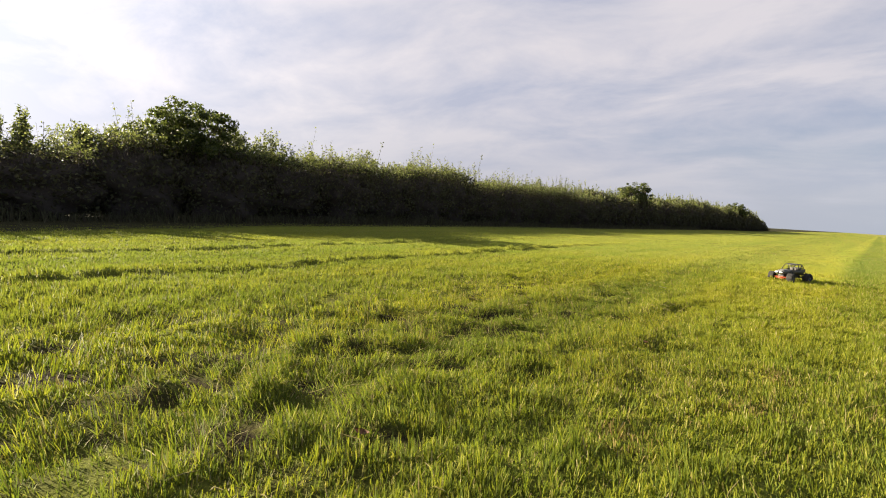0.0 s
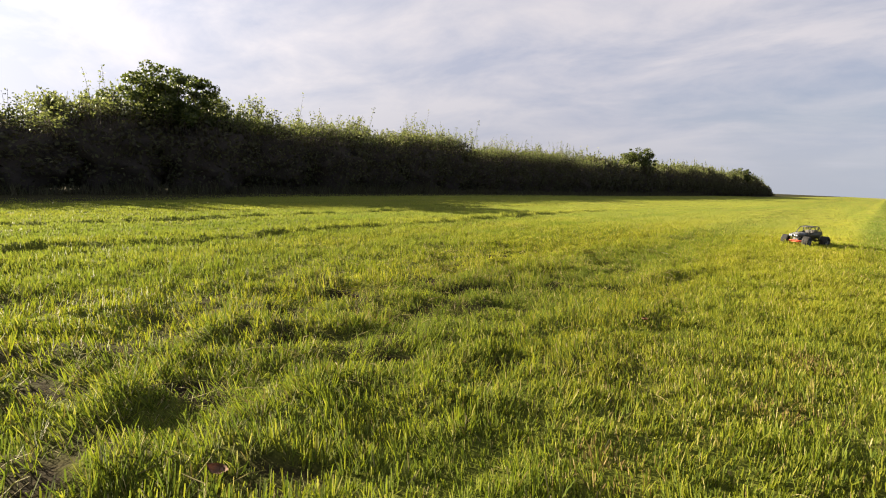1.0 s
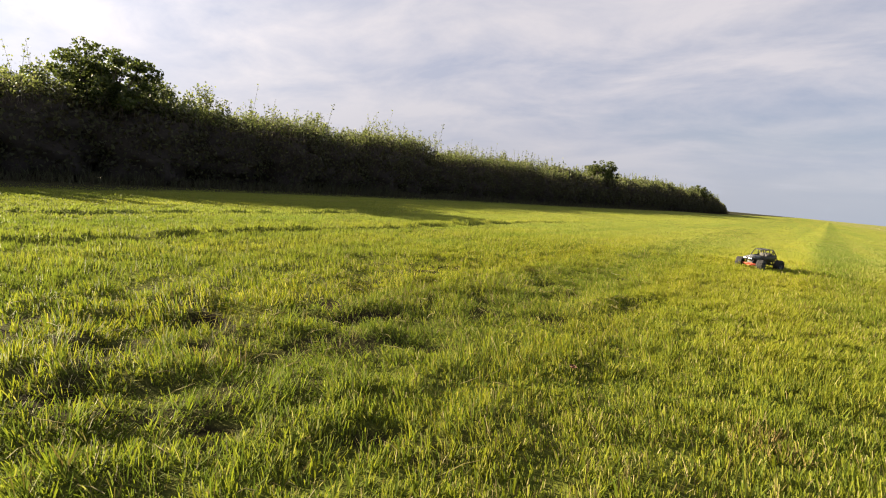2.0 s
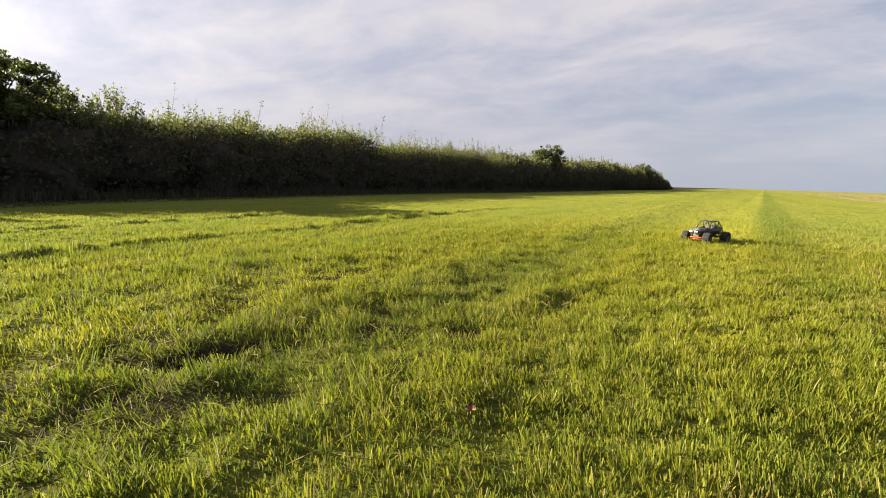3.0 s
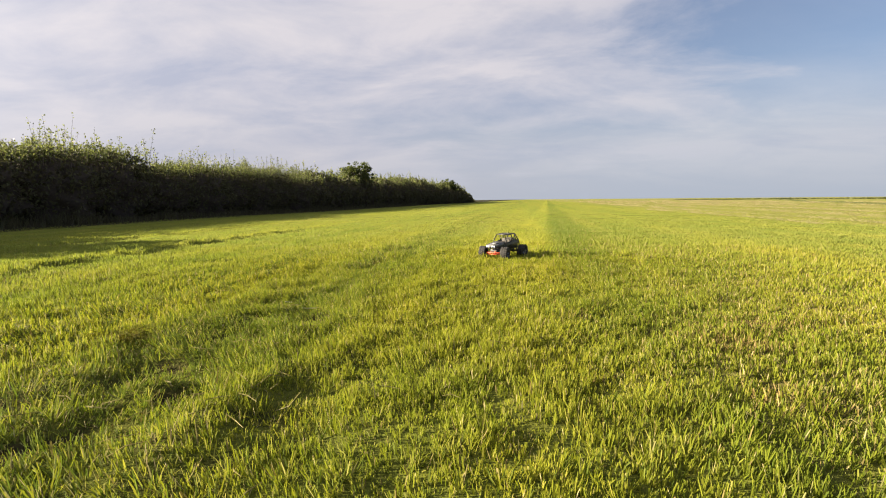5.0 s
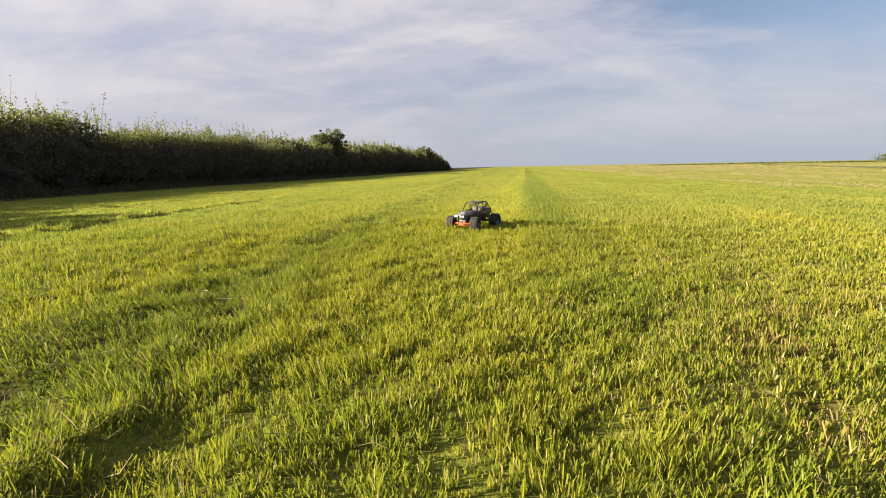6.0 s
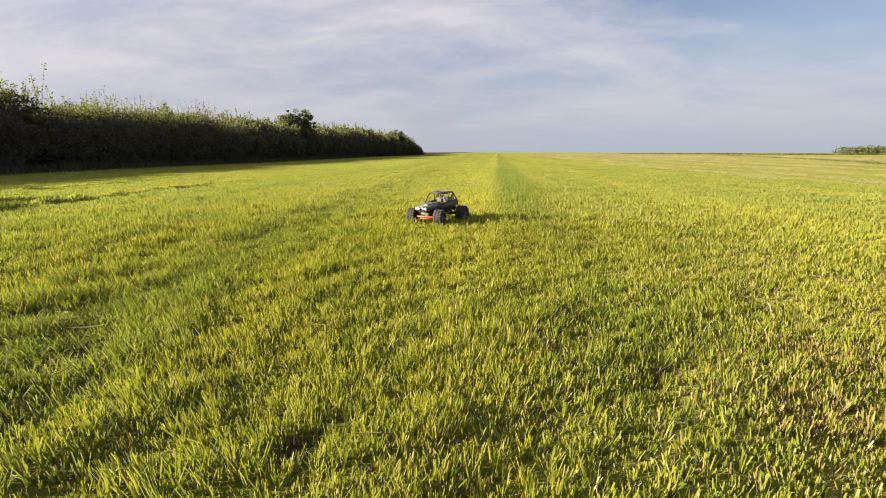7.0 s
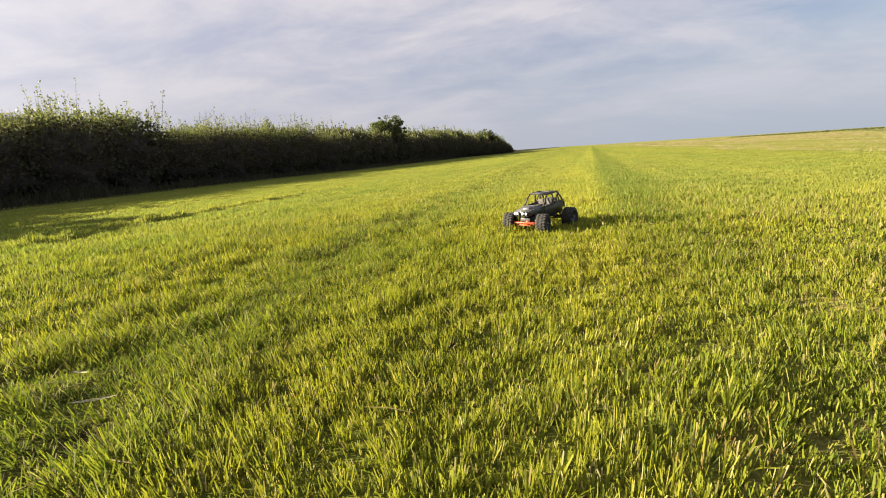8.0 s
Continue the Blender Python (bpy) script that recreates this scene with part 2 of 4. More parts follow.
def dry_side(nt, x, y):
    """1 on the drier side of the meadow, right of the walk's far end."""
    across = math_node(nt, "MINIMUM", math_node(nt, "MAXIMUM", math_node(nt, "MULTIPLY_ADD", x, 0.7, 0.6), 0.0), 1.0)
    along = math_node(nt, "MINIMUM", math_node(nt, "MAXIMUM", math_node(nt, "MULTIPLY_ADD", y, 0.6, -2.6), 0.0), 1.0)
    ends = math_node(nt, "MINIMUM", math_node(nt, "MAXIMUM", math_node(nt, "MULTIPLY_ADD", y, -0.2, 2.6), 0.0), 1.0)
    return math_node(nt, "MULTIPLY", math_node(nt, "MULTIPLY", across, along), ends)


def riper(nt, pos, x, y, col):
    """Darker green at the near end of the meadow, most of all towards the hedge; riper and yellower growth further up
    it.
    """
    by_hedge = math_node(nt, "MINIMUM", math_node(nt, "MAXIMUM", math_node(nt, "MULTIPLY_ADD", x, -0.30, -0.8), 0.0), 1.0)
    by_end = math_node(nt, "MINIMUM", math_node(nt, "MAXIMUM", math_node(nt, "MULTIPLY_ADD", y, -0.22, 2.0), 0.0), 1.0)
    col = mix(nt, math_node(nt, "MULTIPLY", by_hedge, by_end), col, mix(nt, 1.0, col, (0.77, 0.79, 0.70), "MULTIPLY"))
    col = mix(nt, dry_side(nt, x, y), col, mix(nt, 1.0, col, (1.09, 1.04, 1.05), "MULTIPLY"))
    at = math_node(nt, "MULTIPLY_ADD", noise_tex(nt, pos, 0.9, 3, 0.6), 2.4, math_node(nt, "SUBTRACT", y, 1.2))
    return mix(nt, 1.0, col, ramp(nt, math_node(nt, "MULTIPLY", at, 0.1), (0.34, (1.0, 0.98, 0.96)), (0.62, (1.10, 1.07, 1.05))), "MULTIPLY")


def leafy(name, stops, through=0.4, rough=0.45, patch=1.2, patch_stops=None, spec=0.5, rise=0.0, lanes=False, common=None):
    """A leaf: a colour of its own per blade, a drift of colour over the ground, light coming through."""
    m, nt, p = material(name)
    geo = nt.nodes.new("ShaderNodeNewGeometry")
    col = ramp(nt, geo.outputs["Random Per Island"], *stops)
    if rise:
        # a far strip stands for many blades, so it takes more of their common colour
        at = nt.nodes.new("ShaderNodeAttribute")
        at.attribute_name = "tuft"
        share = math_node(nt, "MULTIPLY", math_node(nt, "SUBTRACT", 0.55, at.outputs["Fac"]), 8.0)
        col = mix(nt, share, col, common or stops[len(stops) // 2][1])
    if patch_stops:
        n = noise_tex(nt, geo.outputs["Position"], patch, 3, 0.6)
        col = mix(nt, 1.0, col, ramp(nt, n, *patch_stops), "MULTIPLY")
    if lanes:
        # mown lanes along y: yellower and darker tints, for light on grass combed either way
        mp = node(nt, "ShaderNodeMapping", Scale=(1.0, 0.03, 0.0))
        nt.links.new(geo.outputs["Position"], mp.inputs[0])
        ln = noise_tex(nt, mp.outputs[0], 0.8, 3, 0.6)
        col = mix(nt, 1.0, col, ramp(nt, ln, (0.36, (0.80, 0.88, 0.85)), (0.5, (1, 1, 1)), (0.64, (1.16, 1.09, 1.0))), "MULTIPLY")
        sep = nt.nodes.new("ShaderNodeSeparateXYZ")
        nt.links.new(geo.outputs["Position"], sep.inputs[0])
        col = strips(nt, sep.outputs[0], sep.outputs[1], riper(nt, geo.outputs["Position"], sep.outputs[0], sep.outputs[1], col))
    nt.links.new(col, p.inputs["Base Color"])
    p.inputs["Roughness"].default_value = rough
    p.inputs["Specular IOR Level"].default_value = spec
    tr = nt.nodes.new("ShaderNodeBsdfTranslucent")
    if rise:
        # a strip stands for a rounded blade or a whole tuft: its normal is bent upwards to even the shading
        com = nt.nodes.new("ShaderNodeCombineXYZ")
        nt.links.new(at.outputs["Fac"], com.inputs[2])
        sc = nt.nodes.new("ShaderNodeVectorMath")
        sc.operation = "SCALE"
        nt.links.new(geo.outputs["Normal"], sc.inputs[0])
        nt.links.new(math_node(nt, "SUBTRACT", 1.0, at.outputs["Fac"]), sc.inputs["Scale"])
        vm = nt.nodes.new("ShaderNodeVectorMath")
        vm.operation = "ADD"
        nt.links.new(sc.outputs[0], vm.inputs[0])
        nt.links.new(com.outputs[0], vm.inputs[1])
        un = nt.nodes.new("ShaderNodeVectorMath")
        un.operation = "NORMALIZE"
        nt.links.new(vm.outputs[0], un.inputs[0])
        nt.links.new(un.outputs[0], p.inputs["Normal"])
    nt.links.new(mix(nt, 1.0, col, (1.02, 1.08, 0.72), "MULTIPLY"), tr.inputs[0])
    ms = node(nt, "ShaderNodeMixShader", Fac=through)
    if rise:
        # far strips let more light through, to brighten the grass far off
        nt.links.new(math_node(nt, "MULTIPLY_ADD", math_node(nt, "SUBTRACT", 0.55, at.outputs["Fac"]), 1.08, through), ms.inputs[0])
    nt.links.new(p.outputs[0], ms.inputs[1])
    nt.links.new(tr.outputs[0], ms.inputs[2])
    nt.links.new(ms.outputs[0], nt.nodes["Material Output"].inputs[0])
    return m


# The common colour is bluer than the blades: far haze put into it.
GRASS = leafy("grass_blade", [(0.0, (0.142, 0.172, 0.016)), (0.4, (0.187, 0.209, 0.019)), (0.8, (0.224, 0.238, 0.027)), (0.95, (0.275, 0.268, 0.05)), (0.99, (0.34, 0.315, 0.12))],
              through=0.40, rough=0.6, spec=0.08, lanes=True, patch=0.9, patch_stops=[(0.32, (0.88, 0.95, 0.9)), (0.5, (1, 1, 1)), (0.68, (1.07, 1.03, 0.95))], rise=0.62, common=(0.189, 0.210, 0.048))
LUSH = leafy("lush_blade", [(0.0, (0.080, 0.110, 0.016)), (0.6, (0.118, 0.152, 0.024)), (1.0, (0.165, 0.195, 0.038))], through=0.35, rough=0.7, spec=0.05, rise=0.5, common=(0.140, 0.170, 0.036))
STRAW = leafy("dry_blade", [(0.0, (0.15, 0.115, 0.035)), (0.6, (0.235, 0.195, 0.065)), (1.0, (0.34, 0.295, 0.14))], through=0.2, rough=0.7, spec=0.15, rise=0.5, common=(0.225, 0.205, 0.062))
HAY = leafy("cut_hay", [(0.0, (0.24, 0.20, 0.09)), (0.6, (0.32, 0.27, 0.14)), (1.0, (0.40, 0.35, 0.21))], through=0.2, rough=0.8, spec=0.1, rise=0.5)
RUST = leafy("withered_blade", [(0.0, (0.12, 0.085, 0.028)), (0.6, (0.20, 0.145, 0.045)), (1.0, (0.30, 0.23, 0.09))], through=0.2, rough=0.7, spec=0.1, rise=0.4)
# Hedge leaves in two tones: darker for the shaded face, lighter for the backlit top.
SHADED_LEAF = leafy("shaded_leaf", [(0.0, (0.050, 0.044, 0.030)), (0.7, (0.074, 0.070, 0.040)), (1.0, (0.098, 0.100, 0.050))], through=0.3, rough=0.7, spec=0.1)
LEAF = leafy("hedge_leaf", [(0.0, (0.066, 0.076, 0.029)), (0.6, (0.122, 0.136, 0.050)), (1.0, (0.19, 0.196, 0.086))], through=0.55, rough=0.5, spec=0.25)
OAK = leafy("tree_leaf", [(0.0, (0.036, 0.048, 0.0128)), (0.6, (0.068, 0.084, 0.0224)), (1.0, (0.12, 0.128, 0.04))], through=0.45, rough=0.5, spec=0.25)
BARK = plain("bark", (0.085, 0.065, 0.048), 0.9, grain=30, vary=0.5, bump=0.6)
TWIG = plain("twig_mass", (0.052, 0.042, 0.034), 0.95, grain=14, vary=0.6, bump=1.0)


def ground_material():
    m, nt, p = material("meadow_ground")
    geo = nt.nodes.new("ShaderNodeNewGeometry")
    pos = geo.outputs["Position"]
    sep = nt.nodes.new("ShaderNodeSeparateXYZ")
    nt.links.new(pos, sep.inputs[0])
    x, y, _ = sep.outputs
    tiny = noise_tex(nt, pos, 60, 3, 0.6)
    small = noise_tex(nt, pos, 7, 4, 0.6)
    mid = noise_tex(nt, pos, 0.8, 4, 0.55)
    # the mowing runs along y, so the drifts of colour do too
    mp = node(nt, "ShaderNodeMapping", Scale=(1.0, 0.06, 1.0))
    nt.links.new(pos, mp.inputs[0])
    lanes = noise_tex(nt, mp.outputs[0], 0.55, 4, 0.6)
    green = ramp(nt, small, (0.3, (0.134, 0.152, 0.028)), (0.52, (0.158, 0.176, 0.034)), (0.72, (0.184, 0.196, 0.042)))
    green = mix(nt, 1.0, green, ramp(nt, lanes, (0.3, (0.80, 0.90, 0.8)), (0.5, (1, 1, 1)), (0.7, (1.18, 1.08, 1.0))), "MULTIPLY")
    green = mix(nt, 1.0, green, ramp(nt, mid, (0.3, (0.85, 0.92, 0.85)), (0.7, (1.12, 1.05, 1.0))), "MULTIPLY")
    # greener, lighter ground over the thatch away from the walk, lifting the shaded gaps between far blades
    close = nt.nodes.new("ShaderNodeAttribute")
    close.attribute_name = "gap_lift"
    thatch = ramp(nt, tiny, (0.3, (0.036, 0.045, 0.008)), (0.7, (0.096, 0.110, 0.020)))
    # dead yellow litter under the drier side
    thatch = mix(nt, math_node(nt, "MULTIPLY", dry_side(nt, x, y), 0.85), thatch, ramp(nt, tiny, (0.3, (0.16, 0.13, 0.045)), (0.7, (0.27, 0.225, 0.09))))
    col = mix(nt, ramp(nt, small, (0.40, (0.97, 0.97, 0.97)), (0.62, (0.75, 0.75, 0.75))), green, mix(nt, close.outputs["Fac"], thatch, green))
    col = strips(nt, x, y, riper(nt, pos, x, y, col))
    # open soil where the sward is scraped away, near black with the gaps' shade put in
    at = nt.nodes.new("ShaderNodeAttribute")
    at.attribute_name = "shaded_soil"
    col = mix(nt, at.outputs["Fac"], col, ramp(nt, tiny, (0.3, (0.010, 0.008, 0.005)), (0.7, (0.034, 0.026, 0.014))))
    # cut stubble in rows, past the edge of the meadow
    edge = math_node(nt, "ADD", x, math_node(nt, "MULTIPLY_ADD", mid, 1.4, -0.7))
    is_hay = ramp(nt, math_node(nt, "MULTIPLY_ADD", edge, 0.1, -0.13), (0.44, (0, 0, 0)), (0.5, (1, 1, 1)))
    wave = math_node(nt, "SINE", math_node(nt, "MULTIPLY_ADD", x, 2 * math.pi / 3.1, math_node(nt, "MULTIPLY", lanes, 4.0)))
    hay = mix(nt, ramp(nt, wave, (0.60, (0, 0, 0)), (0.95, (0.85, 0.85, 0.85))), mix(nt, math_node(nt, "MULTIPLY", mid, 0.7), green, (0.205, 0.188, 0.066)), (0.245, 0.215, 0.090))
    col = mix(nt, is_hay, col, hay)
    # bare worn verge beside the hedge, its colour darkened for the hedge's shadow
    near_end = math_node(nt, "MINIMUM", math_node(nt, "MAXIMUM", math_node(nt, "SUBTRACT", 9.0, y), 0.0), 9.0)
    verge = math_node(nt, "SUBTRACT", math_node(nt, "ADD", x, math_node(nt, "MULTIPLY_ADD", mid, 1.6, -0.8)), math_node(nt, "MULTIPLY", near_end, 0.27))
    shaded_verge = ramp(nt, math_node(nt, "MULTIPLY_ADD", verge, -0.1, -0.80), (0.5, (0, 0, 0)), (0.58, (1, 1, 1)))
    col = mix(nt, shaded_verge, col, ramp(nt, small, (0.3, (0.022, 0.022, 0.011)), (0.7, (0.046, 0.044, 0.021))))
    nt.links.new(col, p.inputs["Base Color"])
    p.inputs["Roughness"].default_value = 0.95
    p.inputs["Specular IOR Level"].default_value = 0.02
    b = node(nt, "ShaderNodeBump", Strength=0.5, Distance=0.05)
    nt.links.new(math_node(nt, "ADD", math_node(nt, "MULTIPLY", tiny, 0.35), small), b.inputs["Height"])
    nt.links.new(b.outputs[0], p.inputs["Normal"])
    return m


GROUND = ground_material()

# ---- building helpers ----


def mesh_of(name, verts, faces, mats, smooth=False, pick=None):
    """A mesh from arrays: verts (n, 3), faces as a list of (m, k) arrays; pick: a material index per face."""
    me = bpy.data.meshes.new(name)
    verts = np.asarray(verts, np.float32)
    me.vertices.add(len(verts))
    me.vertices.foreach_set("co", verts.ravel())
    faces = [np.asarray(f, np.int32) for f in faces if len(f)]
    count = np.concatenate([np.full(len(f), f.shape[1], np.int32) for f in faces])
    me.loops.add(int(count.sum()))
    me.loops.foreach_set("vertex_index", np.concatenate([f.ravel() for f in faces]))
    me.polygons.add(len(count))
    me.polygons.foreach_set("loop_start", np.r_[0, np.cumsum(count)[:-1]].astype(np.int32))
    for m in mats:
        me.materials.append(m)
    if pick is not None:
        me.polygons.foreach_set("material_index", np.asarray(pick, np.int32))
    if smooth:
        me.polygons.foreach_set("use_smooth", np.ones(len(count), bool))
    me.update(calc_edges=True)
    return me


def part(name, bm, mat, parent=None, label="", smooth=True):
    me = bpy.data.meshes.new(name)
    bm.to_mesh(me)
    bm.free()
    me.materials.append(mat)
    if smooth:
        me.polygons.foreach_set("use_smooth", np.ones(len(me.polygons), bool))
    ob = new(name, me)
    ob.parent = parent
    return tagged(ob, label)


# ---- ground: one sheet to the horizon ----


def build_ground():
    ux = np.r_[-np.geomspace(1500, 12.2, 60), np.arange(-12, -8.5, 0.12), np.arange(-8.4, -5.01, 0.07), np.arange(-4.95, -3.61, 0.10), np.arange(-3.5, 0.71, 0.06), np.arange(0.8, 8.01, 0.12), np.geomspace(8.3, 1500, 60)]
    uy = np.r_[-np.geomspace(900, 3.2, 40), np.arange(-3, 0.01, 0.12), np.arange(0.08, 8.01, 0.06), np.arange(8.12, 16.01, 0.12), np.geomspace(16.3, 1800, 70)]
    gx, gy = np.meshgrid(ux, uy)
    n, m = gx.shape
    k = np.arange(n * m).reshape(n, m)
    quads = np.stack([k[:-1, :-1], k[:-1, 1:], k[1:, 1:], k[1:, :-1]], -1).reshape(-1, 4)
    z = height(gx, gy)
    me = mesh_of("ground", np.stack([gx, gy, z], -1).reshape(-1, 3), [quads], [GROUND], smooth=True)
    shaded_soil = np.clip(0.5 * scuffed(gx, gy) + cracks(gx, gy) + 0.6 * shade_furrows(gx, gy) + hollows(gx, gy) + trench(gx, gy) + 0.25 * rough_line(gx, gy) * (np.hypot(gx, gy - 4) < 20), 0, 1)
    me.attributes.new("shaded_soil", "FLOAT", "POINT").data.foreach_set("value", shaded_soil.ravel().astype(np.float32))
    lift = np.clip((np.hypot(gx + 0.8, gy - np.clip(gy, 1.1, 6.4)) - 1.6) / 4.5, 0, 0.9)
    lift = np.maximum(lift, 0.42 * (1 - dense_side(gx, gy)))
    me.attributes.new("gap_lift", "FLOAT", "POINT").data.foreach_set("value", lift.ravel().astype(np.float32))
    ob = new("ground", me)
    tagged(ob, "mown meadow ground, thatch and short green grass to the horizon", "ground", kind="structure")


build_ground()

# ---- grass ----
rng = np.random.default_rng(7)


def scatter(n_try, box, density):
    """Points in the box (x0, x1, y0, y1), kept by density(x, y) from 0 to 1."""
    x, y = rng.uniform(box[0], box[1], n_try), rng.uniform(box[2], box[3], n_try)
    keep = rng.random(n_try) < density(x, y)
    return x[keep], y[keep]


def blades(x, y, z, tall, wide, lean, toward, tip=0.5, bend=0.6, rows=2, combed=False):
    """Blades as strips of quads: foot, height, width, lean (radians), the way they lean, and the tip's share of the width."""
    n = len(x)
    face = rng.uniform(0, 2 * math.pi, n)
    if combed:
        # most far strips face half towards the sun, so they catch its light evenly
        face = np.where(rng.random(n) < 0.75, np.where(rng.random(n) < 0.5, 0.25, -0.25) * math.pi + rng.normal(0, 0.3, n), face)
    sx, sy = np.cos(face) * wide / 2, np.sin(face) * wide / 2
    lx, ly = np.cos(toward), np.sin(toward)
    verts = []
    out = np.zeros(n)
    up = np.zeros(n)
    for r in range(rows + 1):
        w = 1 - (1 - tip) * (r / rows) ** 1.5
        verts.append(np.stack([x + lx * out - sx * w, y + ly * out - sy * w, z + up], -1))
        verts.append(np.stack([x + lx * out + sx * w, y + ly * out + sy * w, z + up], -1))
        a = np.minimum(lean * (1 - bend / 2 + bend * (r + 1) / rows), 1.75)
        out = out + np.sin(a) * tall / rows
        up = np.maximum(up + np.cos(a) * tall / rows, 0.004)
    if tip == 0:
        v = np.stack([verts[0], verts[1], (verts[2] + verts[3]) / 2], 1).reshape(-1, 3)
        return v, np.arange(3 * n).reshape(-1, 3)
    k = 2 * (rows + 1)
    v = np.stack(verts, 1).reshape(-1, 3)
    b = np.arange(n)[:, None] * k
    f = np.concatenate([b + np.array([2 * r, 2 * r + 1, 2 * r + 3, 2 * r + 2]) for r in range(rows)])
    return v, f


def from_line(x, y):
    """Metres from the line along which one walks."""
    return np.hypot(x + 0.8, y - np.clip(y, 1.1, 6.4))


N0 = 20500.0   # blades to a square metre beside the line


def thinned(d):
    """Share of the blades that stand one by one at d metres from the line; further off each stands for more of them."""
    return np.minimum(1.0, (1.6 / np.maximum(d, 0.1)) ** 1.6) * np.minimum(1.0, (13.0 / np.maximum(d, 0.1)) ** 0.8)


def per_metre(x, y):
    return thinned(from_line(x, y)) * (0.18 + 0.82 * dense_side(x, y))


def build_grass():
    sets = []
    for box, cap in (((-3.6, 3.2, -1.4, 8.8), 1.0), ((-9, 7, -2, 14), 0.37), ((-26, 26, -3, 40), 0.085), ((-60, 60, -10, 110), 0.0125)):
        area = (box[1] - box[0]) * (box[3] - box[2])
        inner = {1.0: None, 0.37: (-3.6, 3.2, -1.4, 8.8), 0.085: (-9, 7, -2, 14), 0.0125: (-26, 26, -3, 40)}[cap]
        x, y = scatter(int(N0 * cap * area), box, lambda x, y: np.minimum(1, per_metre(x, y) / cap))
        if inner:
            o = (x < inner[0]) | (x > inner[1]) | (y < inner[2]) | (y > inner[3])
            x, y = x[o], y[o]
        o = (x > -12.6 + 0.27 * np.clip(9 - y, 0, 9) - 0.6 * vnoise(x, y, 1.1, 33) - 2.6 * rng.random(len(x)) ** 2) & ((x < 6.2) | (rng.random(len(x)) < 0.3)) & ((np.hypot(x, y - 4) < 9) | (rng.random(len(x)) < 0.10 + 0.9 * dense_side(x, y)))
        sets.append((x[o], y[o]))
    x, y = np.concatenate([s[0] for s in sets]), np.concatenate([s[1] for s in sets])
    # tufts: draw blades together, and thin them where the sward is open
    tuft = vnoise(x, y, 0.13, 21)
    gap = np.clip((vnoise(x, y, 0.21, 22) - 0.10) * 5, 0.6, 1) * (1 - 0.25 * scuffed(x, y)) * (1 - (0.95 - 0.2 * np.clip(y - 4.6, 0, 1)) * hollows(x, y)) * (1 - 0.9 * cracks(x, y)) * (1 - 0.9 * shade_furrows(x, y)) * (1 - 0.85 * np.clip(trench(x, y), 0, 1))
    keep = rng.random(len(x)) < gap * (0.55 + 0.55 * tuft + 0.3 * np.clip(y - 4.6, 0, 1))
    x, y, tuft = x[keep], y[keep], tuft[keep]
    d = from_line(x, y)
    n = len(x)
    # blades stand in tufts: draw each one towards the crown of its own plant
    pick = rng.random(n) < 0.5
    cell = np.where(pick, 0.047, 0.034)
    wx, wy = x + 0.05 * vnoise(x, y, 0.11, 54), y + 0.05 * vnoise(x, y, 0.11, 55)
    wx, wy = np.where(pick, 0.82 * wx + 0.57 * wy, 0.96 * wx - 0.28 * wy), np.where(pick, 0.82 * wy - 0.57 * wx, 0.96 * wy + 0.28 * wx)
    ix, iy = np.floor(wx / cell), np.floor(wy / cell)
    px, py = wx - (ix + hashed(ix, iy, 51)) * cell, wy - (iy + hashed(ix, iy, 52)) * cell
    ox, oy = np.where(pick, 0.82 * px - 0.57 * py, 0.96 * px + 0.28 * py), np.where(pick, 0.82 * py + 0.57 * px, 0.96 * py - 0.28 * px)
    near_ = d < 4.5
    x, y = np.where(near_, x - 0.5 * ox, x), np.where(near_, y - 0.5 * oy, y)
    splay, outward = np.where(near_, np.hypot(ox, oy) / cell, 0.3), np.arctan2(oy, ox)
    vigour = 0.6 + 0.8 * hashed(ix, iy, 53)
    thin = (1 / np.maximum(thinned(d), 1e-3)) ** 0.5
    stubby = np.clip(0.7 * x + 0.6, 0, 1) * np.clip(0.6 * y - 2.6, 0, 1)   # shorter, stiffer growth on the drier side
    wide = 0.0038 * rng.uniform(0.6, 1.4, n) * np.minimum(thin, 18) * (1 + 0.2 * stubby)
    track = rough_line(x, y)
    rows_ = left_rows(x, y)
    ridge = windrow(x, y)
    grow = 0.55 + 0.3 * vnoise(x, y, 0.5, 23) + 0.55 * vnoise(x, y, 0.17, 34) + 0.4 * (tuft - 0.5) + 0.7 * (vnoise(x, y, 0.075, 75) - 0.5) + 0.2 * ridge + 0.5 * track * (vnoise(x, y, 0.06, 64) - 0.5)
    pits = np.clip(hollows(x, y) + 0.6 * trench(x, y), 0, 1)
    xs = x - 0.034 * (y - 7.7)
    light, dark = band(xs, -0.82, 0.26, 0.06), band(xs, -0.20, 0.27, 0.07)
    even = np.clip((d - 2.4) / 6, 0, 1)   # from afar only the level of the cut shows
    grow = grow + even * 0.65 * (0.95 - grow)
    tall = 0.039 * grow * (1 - 0.25 * stubby) * np.where(near_, vigour, 1.0) * (rng.uniform(0.55, 1.25, n) * (1 - 0.8 * even) + 0.76 * even) * (1 - 0.62 * np.clip((d - 4) / 9, 0, 1)) * (1 - 0.35 * pits) * (1 + 0.75 * rows_) * (1 + 1.3 * ragged(x, y) * (vnoise(x, y, 0.13, 74) - 0.42)) * (1 + (0.12 * dark - 0.15 * light) * np.clip((y - 5) / 6, 0.1, 1))
    lay = vnoise(x, y, 0.7, 24) * 2 * math.pi * 1.3
    toward = np.where(rng.random(n) < 0.35, lay, np.where(near_, outward + rng.normal(0, 0.5, n), rng.uniform(0, 2 * math.pi, n)))
